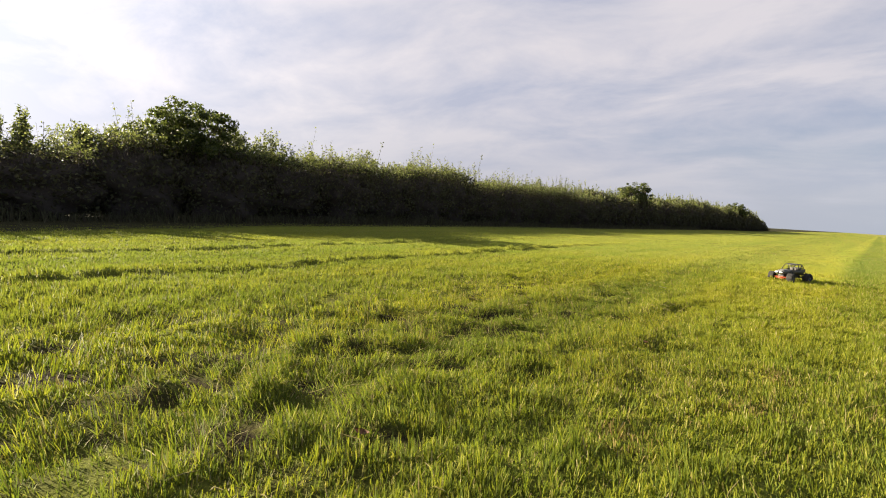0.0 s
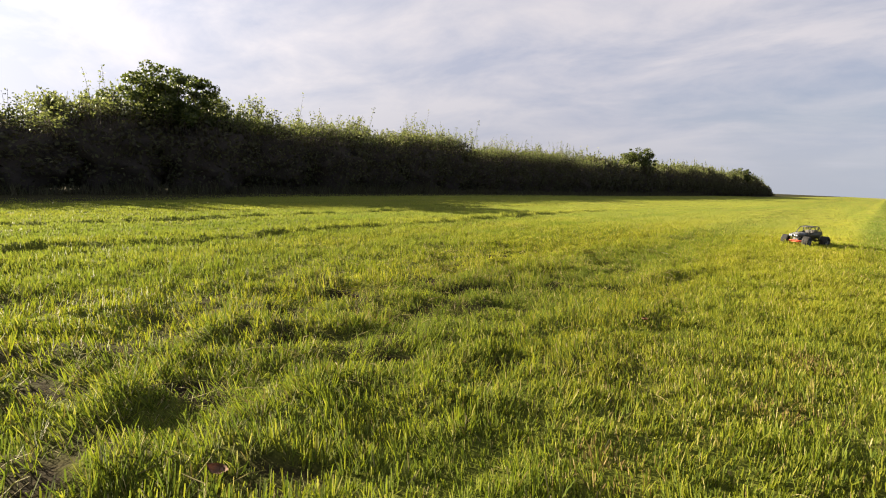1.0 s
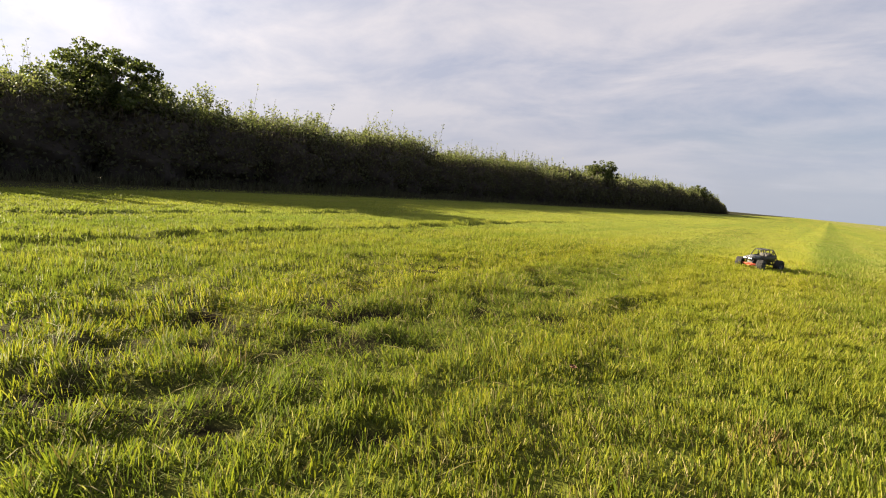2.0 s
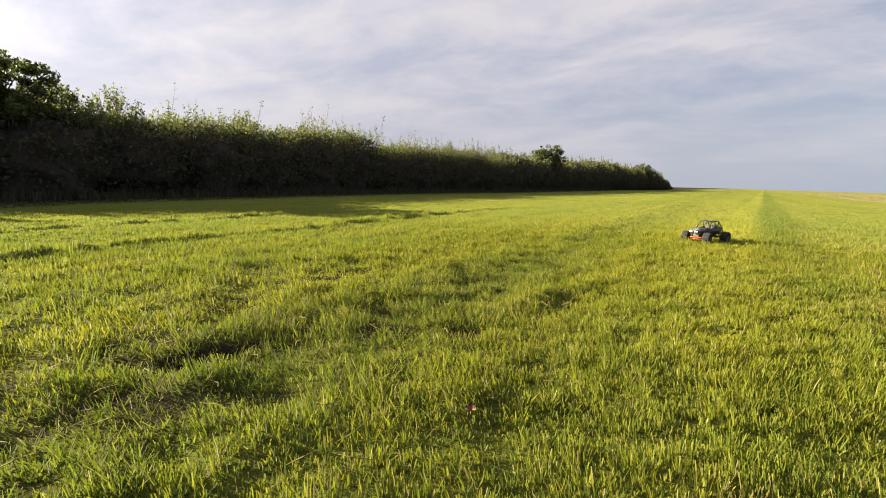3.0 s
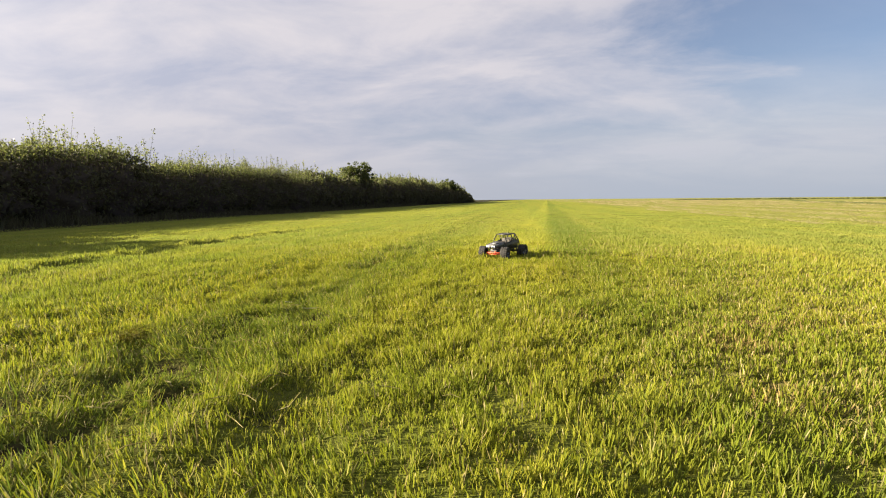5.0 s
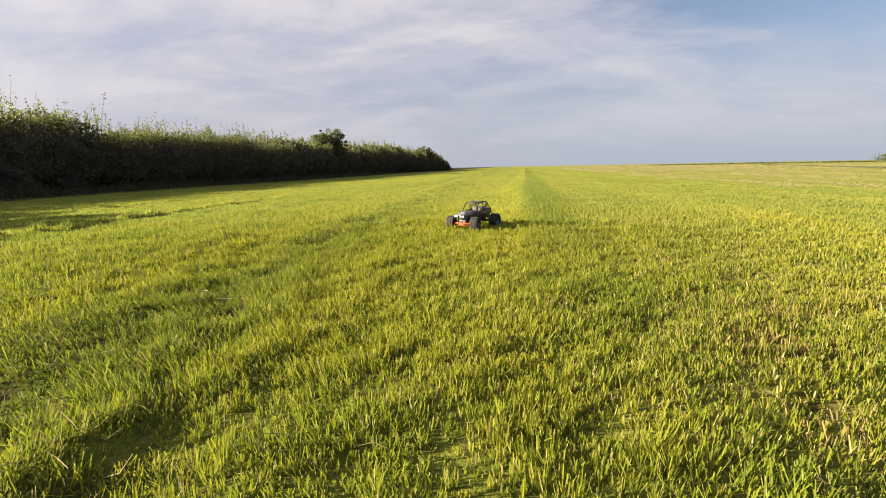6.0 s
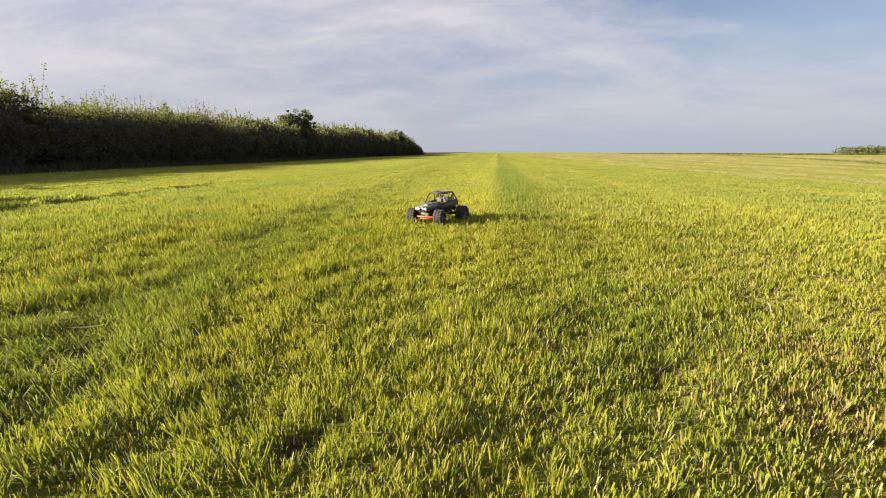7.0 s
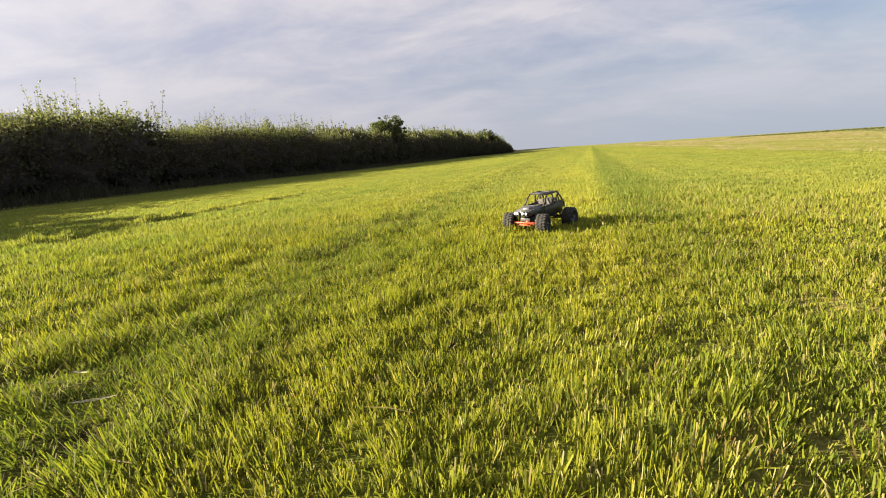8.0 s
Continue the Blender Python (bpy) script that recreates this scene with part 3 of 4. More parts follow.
    lean = np.abs(rng.normal(0.09, 0.15, n)) + 0.18 * splay + 0.9 * ragged(x, y) * (rng.random(n) < 0.22) + 0.5 * np.maximum(track, 0.8 * ridge) * rng.uniform(0.0, 1.6, n)
    lean = lean + (rng.random(n) < 0.09) * rng.uniform(0.4, 1.0, n)
    # the mower combed one strip forward and the next one back
    combed = rng.random(n) < 0.6 * np.maximum(light, dark) * np.clip((y - 5) / 6, 0.1, 1)
    toward = np.where(combed, np.where(light > dark, 0.5, -0.5) * math.pi + rng.normal(0, 0.5, n), toward)
    lean = np.where(combed, lean + 0.30, lean)
    z = height(x, y) - 0.004
    hay = x > 5.9 + 0.6 * (vnoise(x, y, 1.5, 25) - 0.5)
    dry = (rng.random(n) < 0.03 - 0.015 * even + 0.035 * np.clip((y - 4.5) / 1.5, 0, 1) * np.clip((x + 1.6) / 1.2, 0, 1) * (d < 5) + 0.14 * np.clip(vnoise(x, y, 0.9, 26) * 2.4 - 1.45, 0, 1) + hay * (0.01 + 0.02 * (np.sin(x * 2 * math.pi / 3.1 + 2.2 * vnoise(x, y * 0.06, 2.0, 28)) > 0.25)) + 0.14 * band(x, 0.55, 0.65, 0.2) * np.clip(vnoise(x, y, 0.5, 29) * 3 - 1, 0, 1) + 0.03 * light - 0.03 * dark + 0.07 * track + 0.08 * ridge + 0.06 * ragged(x, y))
    lush = (rng.random(n) < 0.10 - 0.06 * even + 0.65 * track + 0.10 * rows_ + 0.3 * ridge + 0.02 * dark - 0.08 * light + 0.28 * np.clip(vnoise(x, y, 1.1, 27) * 2.4 - 1.5, 0, 1))
    lush |= rng.random(n) < 0.46 * rank_end(x, y)
    rust = rng.random(n) < 0.5 * spots(x, y) ** 1.5 + 0.05 * np.clip((y - 4.5) / 1.5, 0, 1) * np.clip((x + 1.0) / 1.2, 0, 1) * (d < 4) * vnoise(x, y, 0.4, 83)
    kind = np.where(rust, 3, np.where(dry, 2, np.where(lush, 1, 0)))
    for name, k, label in (("grass", 0, "short mown yellow-green meadow grass, cut blades standing upright"),
                           ("lush_grass", 1, "darker lush green grass lying over in the driven track"),
                           ("dry_grass", 2, "pale dry stalks standing among the green grass"),
                           ("withered_grass", 3, "small withered rust-brown patches in the green sward")):
        q = kind == k
        bent = (d < 1.3) & (rng.random(n) < 0.3)
        nearq, midq, farq = q & bent, q & ~bent & (d < 2.9), q & (d >= 2.9)
        v1, f1 = blades(x[nearq], y[nearq], z[nearq], tall[nearq], wide[nearq], lean[nearq], toward[nearq], tip=0.5, bend=0.9, rows=2)
        v2, f2 = blades(x[midq], y[midq], z[midq], tall[midq], wide[midq], lean[midq], toward[midq], tip=0.5, rows=1)
        v3, f3 = blades(x[farq], y[farq], z[farq], 1.25 * tall[farq], 1.25 * wide[farq], lean[farq], toward[farq], tip=0, rows=1, combed=True)
        me = mesh_of(name, np.concatenate([v1, v2, v3]), [np.concatenate([f1, f2 + len(v1)]), f3 + len(v1) + len(v2)], [(GRASS, LUSH, STRAW, RUST)[k]])
        upturn = np.concatenate([np.full(len(v1) + len(v2), 0.55), np.repeat(np.clip(0.55 - (d[farq] - 2.0) * 0.027, 0.43, 0.535), 3)])
        me.attributes.new("tuft", "FLOAT", "POINT").data.foreach_set("value", upturn.astype(np.float32))
        ob = new(name, me)
        tagged(ob, label, "grass", kind="stuff")


build_grass()

# ---- rows of cut hay on the stubble, and a strip left standing ----


def hay_row(x0, y0, y1, seed):
    """A thin windrow of pale cut stalks lying along the mowing."""
    r = np.random.default_rng(seed)
    n = int(7500 * (1 - math.exp(-(y1 - y0) / 45)))
    y = y0 - 45 * np.log(1 - r.random(n) * (1 - math.exp(-(y1 - y0) / 45)))
    x = x0 + r.normal(0, 0.075, n) + 0.5 * (vnoise(y, y * 0, 6.0, seed) - 0.5)
    keep = r.random(n) < np.clip(vnoise(y, y * 0, 3.5, seed + 1) * 2.6 - 0.35, 0.12, 1)
    x, y = x[keep], y[keep]
    far = np.clip(y / 30, 0.6, 3)
    v, f = blades(x, y, height(x, y) + 0.01, r.uniform(0.10, 0.24, len(x)) * far ** 0.5, r.uniform(0.008, 0.018, len(x)) * far, r.uniform(0.75, 1.35, len(x)), r.uniform(0, 2 * math.pi, len(x)), tip=0.3, rows=1)
    me = mesh_of("hay_row", v, [f], [HAY])
    me.attributes.new("tuft", "FLOAT", "POINT").data.foreach_set("value", np.full(len(v), 0.5, np.float32))
    tagged(new("hay_row", me), "thin row of pale cut hay lying on the stubble", "hay", "hay rows", "stuff")


for k, (x0, y0, y1) in enumerate(((5.35, 15, 30), (6.75, 12, 70), (9.4, 14, 110), (12.0, 18, 120), (15.2, 20, 120), (19.0, 24, 120), (24.0, 30, 130), (31.0, 38, 130))):
    hay_row(x0, y0, y1, 300 + 7 * k)


def standing_strip():
    r = np.random.default_rng(90)
    n = 9000
    t = r.random(n) ** 1.6
    x, y = 15.0 + 40 * t + r.normal(0, 0.16, n), 22.0 + 108 * t
    v, f = blades(x, y, height(x, y) - 0.01, r.uniform(0.05, 0.11, n) * (1 + t), r.uniform(0.02, 0.05, n) * (1 + t), np.abs(r.normal(0.2, 0.2, n)), r.uniform(0, 2 * math.pi, n), tip=0.3, rows=1)
    me = mesh_of("grass_strip", v, [f], [LEAF])
    tagged(new("grass_strip", me), "narrow strip of taller dark grass left standing in the stubble", "grass", kind="stuff")


standing_strip()

# ---- the hedge and its trees ----


def leaves(centres, size, stretch=1.7):
    """Small pointed leaves, one quad each, turned every way, at the centres (n, 3)."""
    n = len(centres)
    a = rng.normal(size=(n, 3))
    a /= np.linalg.norm(a, axis=1, keepdims=True)
    b = np.cross(a, rng.normal(size=(n, 3)))
    b /= np.linalg.norm(b, axis=1, keepdims=True) + 1e-9
    s = (size * rng.uniform(0.6, 1.3, n))[:, None]
    a, b = a * s * stretch / 2, b * s / 2
    v = np.stack([centres - a, centres + b - a * 0.1, centres + a, centres - b - a * 0.1], 1).reshape(-1, 3)
    return v, np.arange(4 * n).reshape(-1, 4)


def rods(p0, p1, r0, r1):
    """Three-sided tapered rods from p0 to p1."""
    p0, p1 = np.asarray(p0, float), np.asarray(p1, float)
    n = len(p0)
    d = p1 - p0
    side = np.cross(d, rng.normal(size=(n, 3)))
    side /= np.linalg.norm(side, axis=1, keepdims=True) + 1e-9
    other = np.cross(d, side)
    other /= np.linalg.norm(other, axis=1, keepdims=True) + 1e-9
    ring = [math.cos(t) * side + math.sin(t) * other for t in (0, 2.094, 4.189)]
    r0, r1 = np.broadcast_to(r0, n)[:, None], np.broadcast_to(r1, n)[:, None]
    v = np.stack([p0 + r * r0 for r in ring] + [p1 + r * r1 for r in ring], 1).reshape(-1, 3)
    b = np.arange(n)[:, None] * 6
    f = np.concatenate([b + np.array([k, (k + 1) % 3, (k + 1) % 3 + 3, k + 3]) for k in range(3)])
    return v, f


def under(name, me, parent, label=""):
    ob = new(name, me)
    ob.parent = parent
    return tagged(ob, label)


LABEL_SHRUB = "overgrown dark green hedge shrub with loose leafy shoots on top"


def hedge_shrub(seed, fine=True, tall=2.4):
    """One shrub of the hedge, 2.6 m along y and about 4.4 m through, its foot at the origin."""
    r = np.random.default_rng(seed)
    root = new("hedge_shrub")
    tagged(root, LABEL_SHRUB, "shrub", "shrubs of the field hedge")
    # stems
    n = 4
    foot = np.stack([r.uniform(-1.5, 1.3, n), r.uniform(-1.1, 1.1, n), np.full(n, -0.1)], -1)
    head = foot + np.stack([r.normal(0, 0.3, n), r.normal(0, 0.3, n), r.uniform(1.6, 2.4, n)], -1)
    for k in range(n):
        v, f = rods(foot[k:k + 1], head[k:k + 1], 0.045, 0.015)
        under("stem", mesh_of("stem", v, [f], [BARK]), root)
    # the thicket inside: one solid lump, the shade among its twigs put into the dark colour
    bm = bmesh.new()
    bmesh.ops.create_icosphere(bm, subdivisions=4, radius=1)
    off = Vector(r.uniform(-50, 50, 3))
    for q in bm.verts:
        c = q.co
        e = 3.4
        k = (abs(c.x) ** e + abs(c.y) ** e + abs(c.z) ** e) ** (-1 / e)
        w = 0.86 + 0.30 * noise.noise(c * 2.4 + off) + 0.16 * noise.noise(c * 6.5 + off) + 0.08 * noise.noise(c * 15 + off)
        q.co = Vector((c.x * k * 1.62 * w, c.y * k * 1.6 * w, max(-0.15, tall * 0.40 + c.z * k * tall * 0.46 * w)))
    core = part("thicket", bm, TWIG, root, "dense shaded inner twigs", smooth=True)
    # darker leaves on the thicket for its shaded face, and lighter leafy shoots above it
    n = 4600 if fine else 1600
    u = r.normal(size=(n * 2, 3))
    u = u[(u[:, 0] > -0.9 * np.abs(u[:, 2]) - 0.4) & (u[:, 2] > -2.2)][:n]
    u /= np.linalg.norm(u, axis=1, keepdims=True)
    k = (np.abs(u) ** 2.6).sum(1) ** (-1 / 2.6)
    w = r.uniform(0.78, 1.13, len(u))
    c = np.stack([u[:, 0] * k * 1.9 * w, u[:, 1] * k * 1.62 * w, tall * 0.46 + u[:, 2] * k * tall * 0.47 * w], -1)
    c = c[c[:, 2] > 0.05]
    m = 135 if fine else 60
    p0 = np.stack([r.uniform(-1.5, 1.5, m), r.uniform(-1.4, 1.4, m), np.full(m, tall * 0.83)], -1)
    # the shoots stand in loose sprays, some of them much longer than the rest
    spray = r.uniform(-1.4, 1.4, (5, 2))
    reach = np.exp(-(((p0[:, None, :2] - spray) / 0.34) ** 2).sum(2)).max(1)
    long = r.uniform(0.18, 0.62, m) * (0.70 + 1.25 * reach) * (1 + 0.35 * (r.random(m) < 0.10))
    p1 = p0 + np.stack([r.normal(0, 0.14, m), r.normal(0, 0.26, m), long + 0.14], -1)
    per = 32 if fine else 20
    t = r.uniform(0.05, 1.0, (m, per, 1)) ** 1.25
    on = p0[:, None] * (1 - t) + p1[:, None] * t + r.normal(0, 1, (m, per, 3)) * (0.10 - 0.07 * t)
    v0, f0 = leaves(c, 0.070 if fine else 0.13)
    v1, f1 = leaves(on.reshape(-1, 3), 0.044 if fine else 0.085)
    tagged(under("shaded_foliage", mesh_of("shaded_foliage", v0, [f0], [SHADED_LEAF]), root), kind="stuff")
    tagged(under("foliage", mesh_of("foliage", v1, [f1], [LEAF]), root), kind="stuff")
    v, f = rods(p0 - (0, 0, 0.3), p1, 0.008, 0.003)
    tagged(under("brushwood", mesh_of("brushwood", v, [f], [BARK]), root), kind="stuff")
    return root


def hedge_tree(seed, tall, spread, base, n_clump=60, per=170, size=0.065):
    """A broad small tree that stands up out of the hedge: trunk, limbs and a crown of leafy clumps."""
    r = np.random.default_rng(seed)
    root = new("hedge_tree")
    tagged(root, "round-crowned green tree standing up out of the hedge", "tree", "trees in the hedge")
    bm = bmesh.new()
    last = None
    for i in range(7):
        z = base * 1.05 * i / 6 - 0.1
        ring = [bm.verts.new((0.05 * math.sin(i) + (0.15 - 0.011 * i) * math.cos(a), 0.06 * math.cos(2 * i) + (0.15 - 0.011 * i) * math.sin(a), z)) for a in np.linspace(0, 2 * math.pi, 9)[:-1]]
        if last:
            for k in range(8):
                bm.faces.new((last[k], last[(k + 1) % 8], ring[(k + 1) % 8], ring[k]))
        last = ring
    part("trunk", bm, BARK, root)
    u = r.normal(size=(n_clump, 3))
    u[:, 2] = np.abs(u[:, 2]) * 1.1 - 0.35
    u /= np.linalg.norm(u, axis=1, keepdims=True)
    mid = base + (tall - base) * 0.30
    c = u * r.uniform(0.4, 1.0, n_clump)[:, None] * np.array([spread, spread, (tall - mid) * 0.92]) + (0, 0, mid)
    v, f = rods(np.tile([0, 0, base], (n_clump, 1)) + r.normal(0, 0.1, (n_clump, 3)), c, 0.035, 0.008)
    tagged(under("limbs", mesh_of("limbs", v, [f], [BARK]), root), kind="stuff")
    rad = r.uniform(0.12, 0.34, n_clump) * spread / 2.0
    g = r.normal(size=(n_clump, per, 3))
    g /= np.linalg.norm(g, axis=2, keepdims=True)
    p = c[:, None] + g * (r.uniform(0.2, 1.0, (n_clump, per, 1)) ** 0.5) * rad[:, None, None] * np.array([1.15, 1.15, 0.8])
    v, f = leaves(p.reshape(-1, 3), size, 1.5)
    tagged(under("crown", mesh_of("crown", v, [f], [OAK]), root), kind="stuff")
    return root


def sapling(seed, tall, spread, base=1.6):
    """A young tree that has shot up through the hedge: a thin stem and loose leafy sprays that rise and arch outwards."""
    r = np.random.default_rng(seed)
    root = new("hedge_sapling")
    tagged(root, "slender young green tree with loose leafy sprays above the hedge", "tree", "saplings in the hedge")
    v, f = rods([[0, 0, -0.1]], [[0.03, 0.02, base + 0.4]], 0.05, 0.02)
    under("stem", mesh_of("stem", v, [f], [BARK]), root)
    m = int(14 + 44 * spread)
    a = r.uniform(0, 2 * math.pi, m)
    out = spread * np.sqrt(r.random(m))
    top = base + (tall - base) * (1 - 0.62 * (out / spread) ** 1.6) * r.uniform(0.78, 1.0, m)
    p0 = np.stack([0.25 * out * np.cos(a), 0.25 * out * np.sin(a), np.full(m, base - 0.2)], -1)
    p2 = np.stack([out * np.cos(a), out * np.sin(a), top], -1)
    p1 = p0 * 0.5 + p2 * 0.5 + np.stack([-0.12 * out * np.cos(a), -0.12 * out * np.sin(a), 0.15 * (top - base)], -1)
    per = 48
    t = r.uniform(0.2, 1.0, (m, per, 1))
    on = (1 - t) ** 2 * p0[:, None] + 2 * t * (1 - t) * p1[:, None] + t * t * p2[:, None]
    on = on + r.normal(0, 1, (m, per, 3)) * (0.095 - 0.06 * t)
    v, f = leaves(on.reshape(-1, 3), 0.055, 1.5)
    tagged(under("crown", mesh_of("crown", v, [f], [LEAF]), root), kind="stuff")
    v0, f0 = rods(p0, p1, 0.010, 0.006)
    v1, f1 = rods(p1, p2, 0.006, 0.002)
    tagged(under("limbs", mesh_of("limbs", np.concatenate([v0, v1]), [f0, f1 + len(v0)], [BARK]), root), kind="stuff")
    return root


def on_ground(x, y):
    return float(height(np.array([x]), np.array([y]))[0])


def build_hedge():
    r = random.Random(5)
    kinds = [hedge_shrub(40 + i, fine=True) for i in range(4)] + [hedge_shrub(60 + i, fine=False) for i in range(3)]
    used = set()
    y = -9.0
    while y < 138:
        far = y > 36
        k = r.randrange(4) if not far else 4 + r.randrange(3)
        s = (1.0 + 0.10 * r.uniform(-1, 1)) * (1.04 if y < 0.5 else 0.83 if y < 4.6 else 0.95 if y < 7.4 else 1.0 + 0.07 * max(0.0, 1 - abs(y - 11) / 12) + 0.0012 * min(y - 5, 90) + 0.27 * min(1.0, max(0.0, (y - 40) / 35)))
        if y > 118:
            s *= max(0.25, 1 - ((y - 118) / 22) ** 2)
        m = pose(-17.2 + r.uniform(-0.2, 0.2), y, on_ground(-16.5, y), 0, 0, r.uniform(-9, 9)) @ Matrix.Diagonal((1.0, 1.0, s * r.uniform(0.95, 1.06), 1))
        ob = kinds[k]
        if k in used:
            ob = copy_thing(ob, m)
        used.add(k)
        ob.matrix_basis = m
        y += 2.45 if not far else 2.7
    for x, y, seed, tall, spread, base in ((-17.0, 7.35, 3, 3.85, 1.85, 1.7), (-16.8, 48.6, 5, 4.5, 1.75, 2.3), (-16.8, 102.0, 6, 4.9, 2.2, 2.4)):
        hedge_tree(seed, tall, spread, base, 130, 130, 0.062).matrix_basis = pose(x, y, on_ground(x, y))
    for x, y, seed, tall, spread in ((-17.3, 9.2, 21, 3.25, 0.9), (-17.2, 10.3, 4, 3.5, 0.9), (-17.1, 14.7, 8, 3.35, 0.9), (-17.2, 13.2, 22, 2.9, 0.5),
                                     (-16.9, 17.6, 23, 3.05, 0.5), (-16.9, 20.8, 24, 3.1, 0.5), (-16.9, 30.0, 25, 3.4, 0.5), (-16.9, 36.4, 26, 3.55, 0.6), (-16.9, 3.14, 9, 3.05, 0.22), (-17.0, 2.55, 10, 2.9, 0.25), (-17.0, 4.4, 11, 2.75, 0.25), (-17.0, 5.1, 12, 2.8, 0.22)):
        sapling(seed, tall, spread).matrix_basis = pose(x, y, on_ground(x, y))


build_hedge()


def verge():
    """Rank growth at the hedge's foot."""
    n = 15000
    y = -8 + 75 * rng.random(n) ** 1.4
    x = -15.25 + 0.45 * rng.normal(0, 1, n)
    k = vnoise(x, y, 1.2, 41)
    # The weeds share the shade-darkened leaf colour of the hedge's face.
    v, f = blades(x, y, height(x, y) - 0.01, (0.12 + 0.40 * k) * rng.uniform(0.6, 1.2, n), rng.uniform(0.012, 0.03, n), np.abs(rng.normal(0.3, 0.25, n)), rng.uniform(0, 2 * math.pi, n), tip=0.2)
    tagged(new("verge_growth", mesh_of("verge_growth", v, [f], [SHADED_LEAF])), "rank dark weeds along the foot of the hedge", "weeds", kind="stuff")


verge()


def far_line(name, label, ends, tall, thick, n, seed, size=0.55):
    """A far dark line of hedge: leafy clumps along the way from end to end."""
    r = np.random.default_rng(seed)
    (x0, y0), (x1, y1) = ends
    t = r.random(n)
    x, y = x0 + (x1 - x0) * t + r.normal(0, thick, n), y0 + (y1 - y0) * t + r.normal(0, thick, n)
    z = height(x, y) + r.uniform(-0.1, 1, n) * tall * (0.55 + 0.9 * vnoise(x, y, 7, seed))
    v, f = leaves(np.stack([x, y, z], -1), size, 1.3)
    tagged(new(name, mesh_of(name, v, [f], [LEAF])), label, "hedge", kind="stuff")


far_line("far_hedge", "low dark far hedge along the far edge of the stubble field", ((39.5, 150), (170, 90)), 0.20, 0.5, 12000, 11, 0.36)
far_line("far_wood", "far dark green trees standing beyond the stubble field", ((125, 190), (190, 130)), 2.3, 2.0, 14000, 12, 0.5)


# ---- the model car ----
BLACK = plain("black_plastic", (0.022, 0.021, 0.020), 0.5, grain=120, vary=0.35)
RUBBER = plain("tyre_rubber", (0.026, 0.024, 0.022), 0.85, grain=90, vary=0.5, bump=0.4)
PANEL = plain("grey_panel", (0.075, 0.075, 0.072), 0.28, grain=60, vary=0.4)
OLIVE = plain("dusty_side_panel", (0.07, 0.065, 0.05), 0.55, grain=50, vary=0.5)
RED = plain("red_orange_metal", (0.42, 0.07, 0.03), 0.5, 0.2, grain=70, vary=0.2)
STEEL = plain("grey_metal", (0.11, 0.11, 0.11), 0.42, 0.7, grain=90, vary=0.2)
SEATS = plain("seat_cloth", (0.045, 0.040, 0.034), 0.7, grain=60, vary=0.3)
SOIL = plain("dirt", (0.10, 0.07, 0.04), 0.9, grain=40, vary=0.5)


def lens_material():
    m, nt, p = material("lit_lens")
    co = nt.nodes.new("ShaderNodeTexCoord").outputs["Object"]
    f = noise_tex(nt, co, 300, 2)
    nt.links.new(ramp(nt, f, (0.3, (0.75, 0.78, 0.8)), (0.7, (0.9, 0.92, 0.95))), p.inputs["Base Color"])
    p.inputs["Roughness"].default_value = 0.12
    p.inputs["Emission Color"].default_value = (0.93, 0.97, 1.0, 1)
    p.inputs["Emission Strength"].default_value = 0.15
    return m


LENS = lens_material()


def box(bm, x0, x1, y0, y1, z0, z1, bevel=0.004, taper=1.0):
    """A bevelled box added to bm; taper narrows its top."""
    r = bmesh.ops.create_cube(bm, size=1)
    for v in r["verts"]:
        k = taper if v.co.z > 0 else 1
        v.co = Vector(((x0 + x1) / 2 + v.co.x * (x1 - x0) * k, (y0 + y1) / 2 + v.co.y * (y1 - y0) * k, (z0 + z1) / 2 + v.co.z * (z1 - z0)))
    edges = list({e for v in r["verts"] for e in v.link_edges})
    bmesh.ops.bevel(bm, geom=edges, offset=bevel, segments=2, affect="EDGES", profile=0.6)


def tube(bm, points, radius, sides=8):
    """A round bar through the points."""
    pts = [Vector(p) for p in points]
    last = None
    for i, p in enumerate(pts):
        d = (pts[min(i + 1, len(pts) - 1)] - pts[max(i - 1, 0)]).normalized()
        a = d.orthogonal().normalized()
        if last:
            a = (last[1] - d * last[1].dot(d)).normalized()
        b = d.cross(a)
        ring = [bm.verts.new(p + radius * (math.cos(t) * a + math.sin(t) * b)) for t in [2 * math.pi * k / sides for k in range(sides)]]
        if last:
            for k in range(sides):
                bm.faces.new((last[0][k], last[0][(k + 1) % sides], ring[(k + 1) % sides], ring[k]))
        else:
            bm.faces.new(ring[::-1])
        last = (ring, a)
    bm.faces.new(last[0])


def panel(bm, corners, thick):
    """A flat sheet of metal with real thickness through the corners."""
    c = [Vector(p) for p in corners]
    n = (c[1] - c[0]).cross(c[2] - c[0]).normalized() * thick
    a, b = [bm.verts.new(p) for p in c], [bm.verts.new(p - n) for p in c]
    bm.faces.new(a)
    bm.faces.new(b[::-1])
    for k in range(len(c)):
        bm.faces.new((a[k], b[k], b[(k + 1) % len(c)], a[(k + 1) % len(c)]))


def lathe(bm, profile, steps, centre=(0, 0, 0)):
    """Turn the profile (radius, offset along y) about the y axis."""
    cx, cy, cz = centre
    rings = [[bm.verts.new((cx + r * math.cos(t), cy + y, cz + r * math.sin(t))) for r, y in profile] for t in [2 * math.pi * k / steps for k in range(steps)]]
    for k in range(steps):
        a, b = rings[k], rings[(k + 1) % steps]
        for i in range(len(profile) - 1):
            bm.faces.new((a[i], b[i], b[i + 1], a[i + 1]))


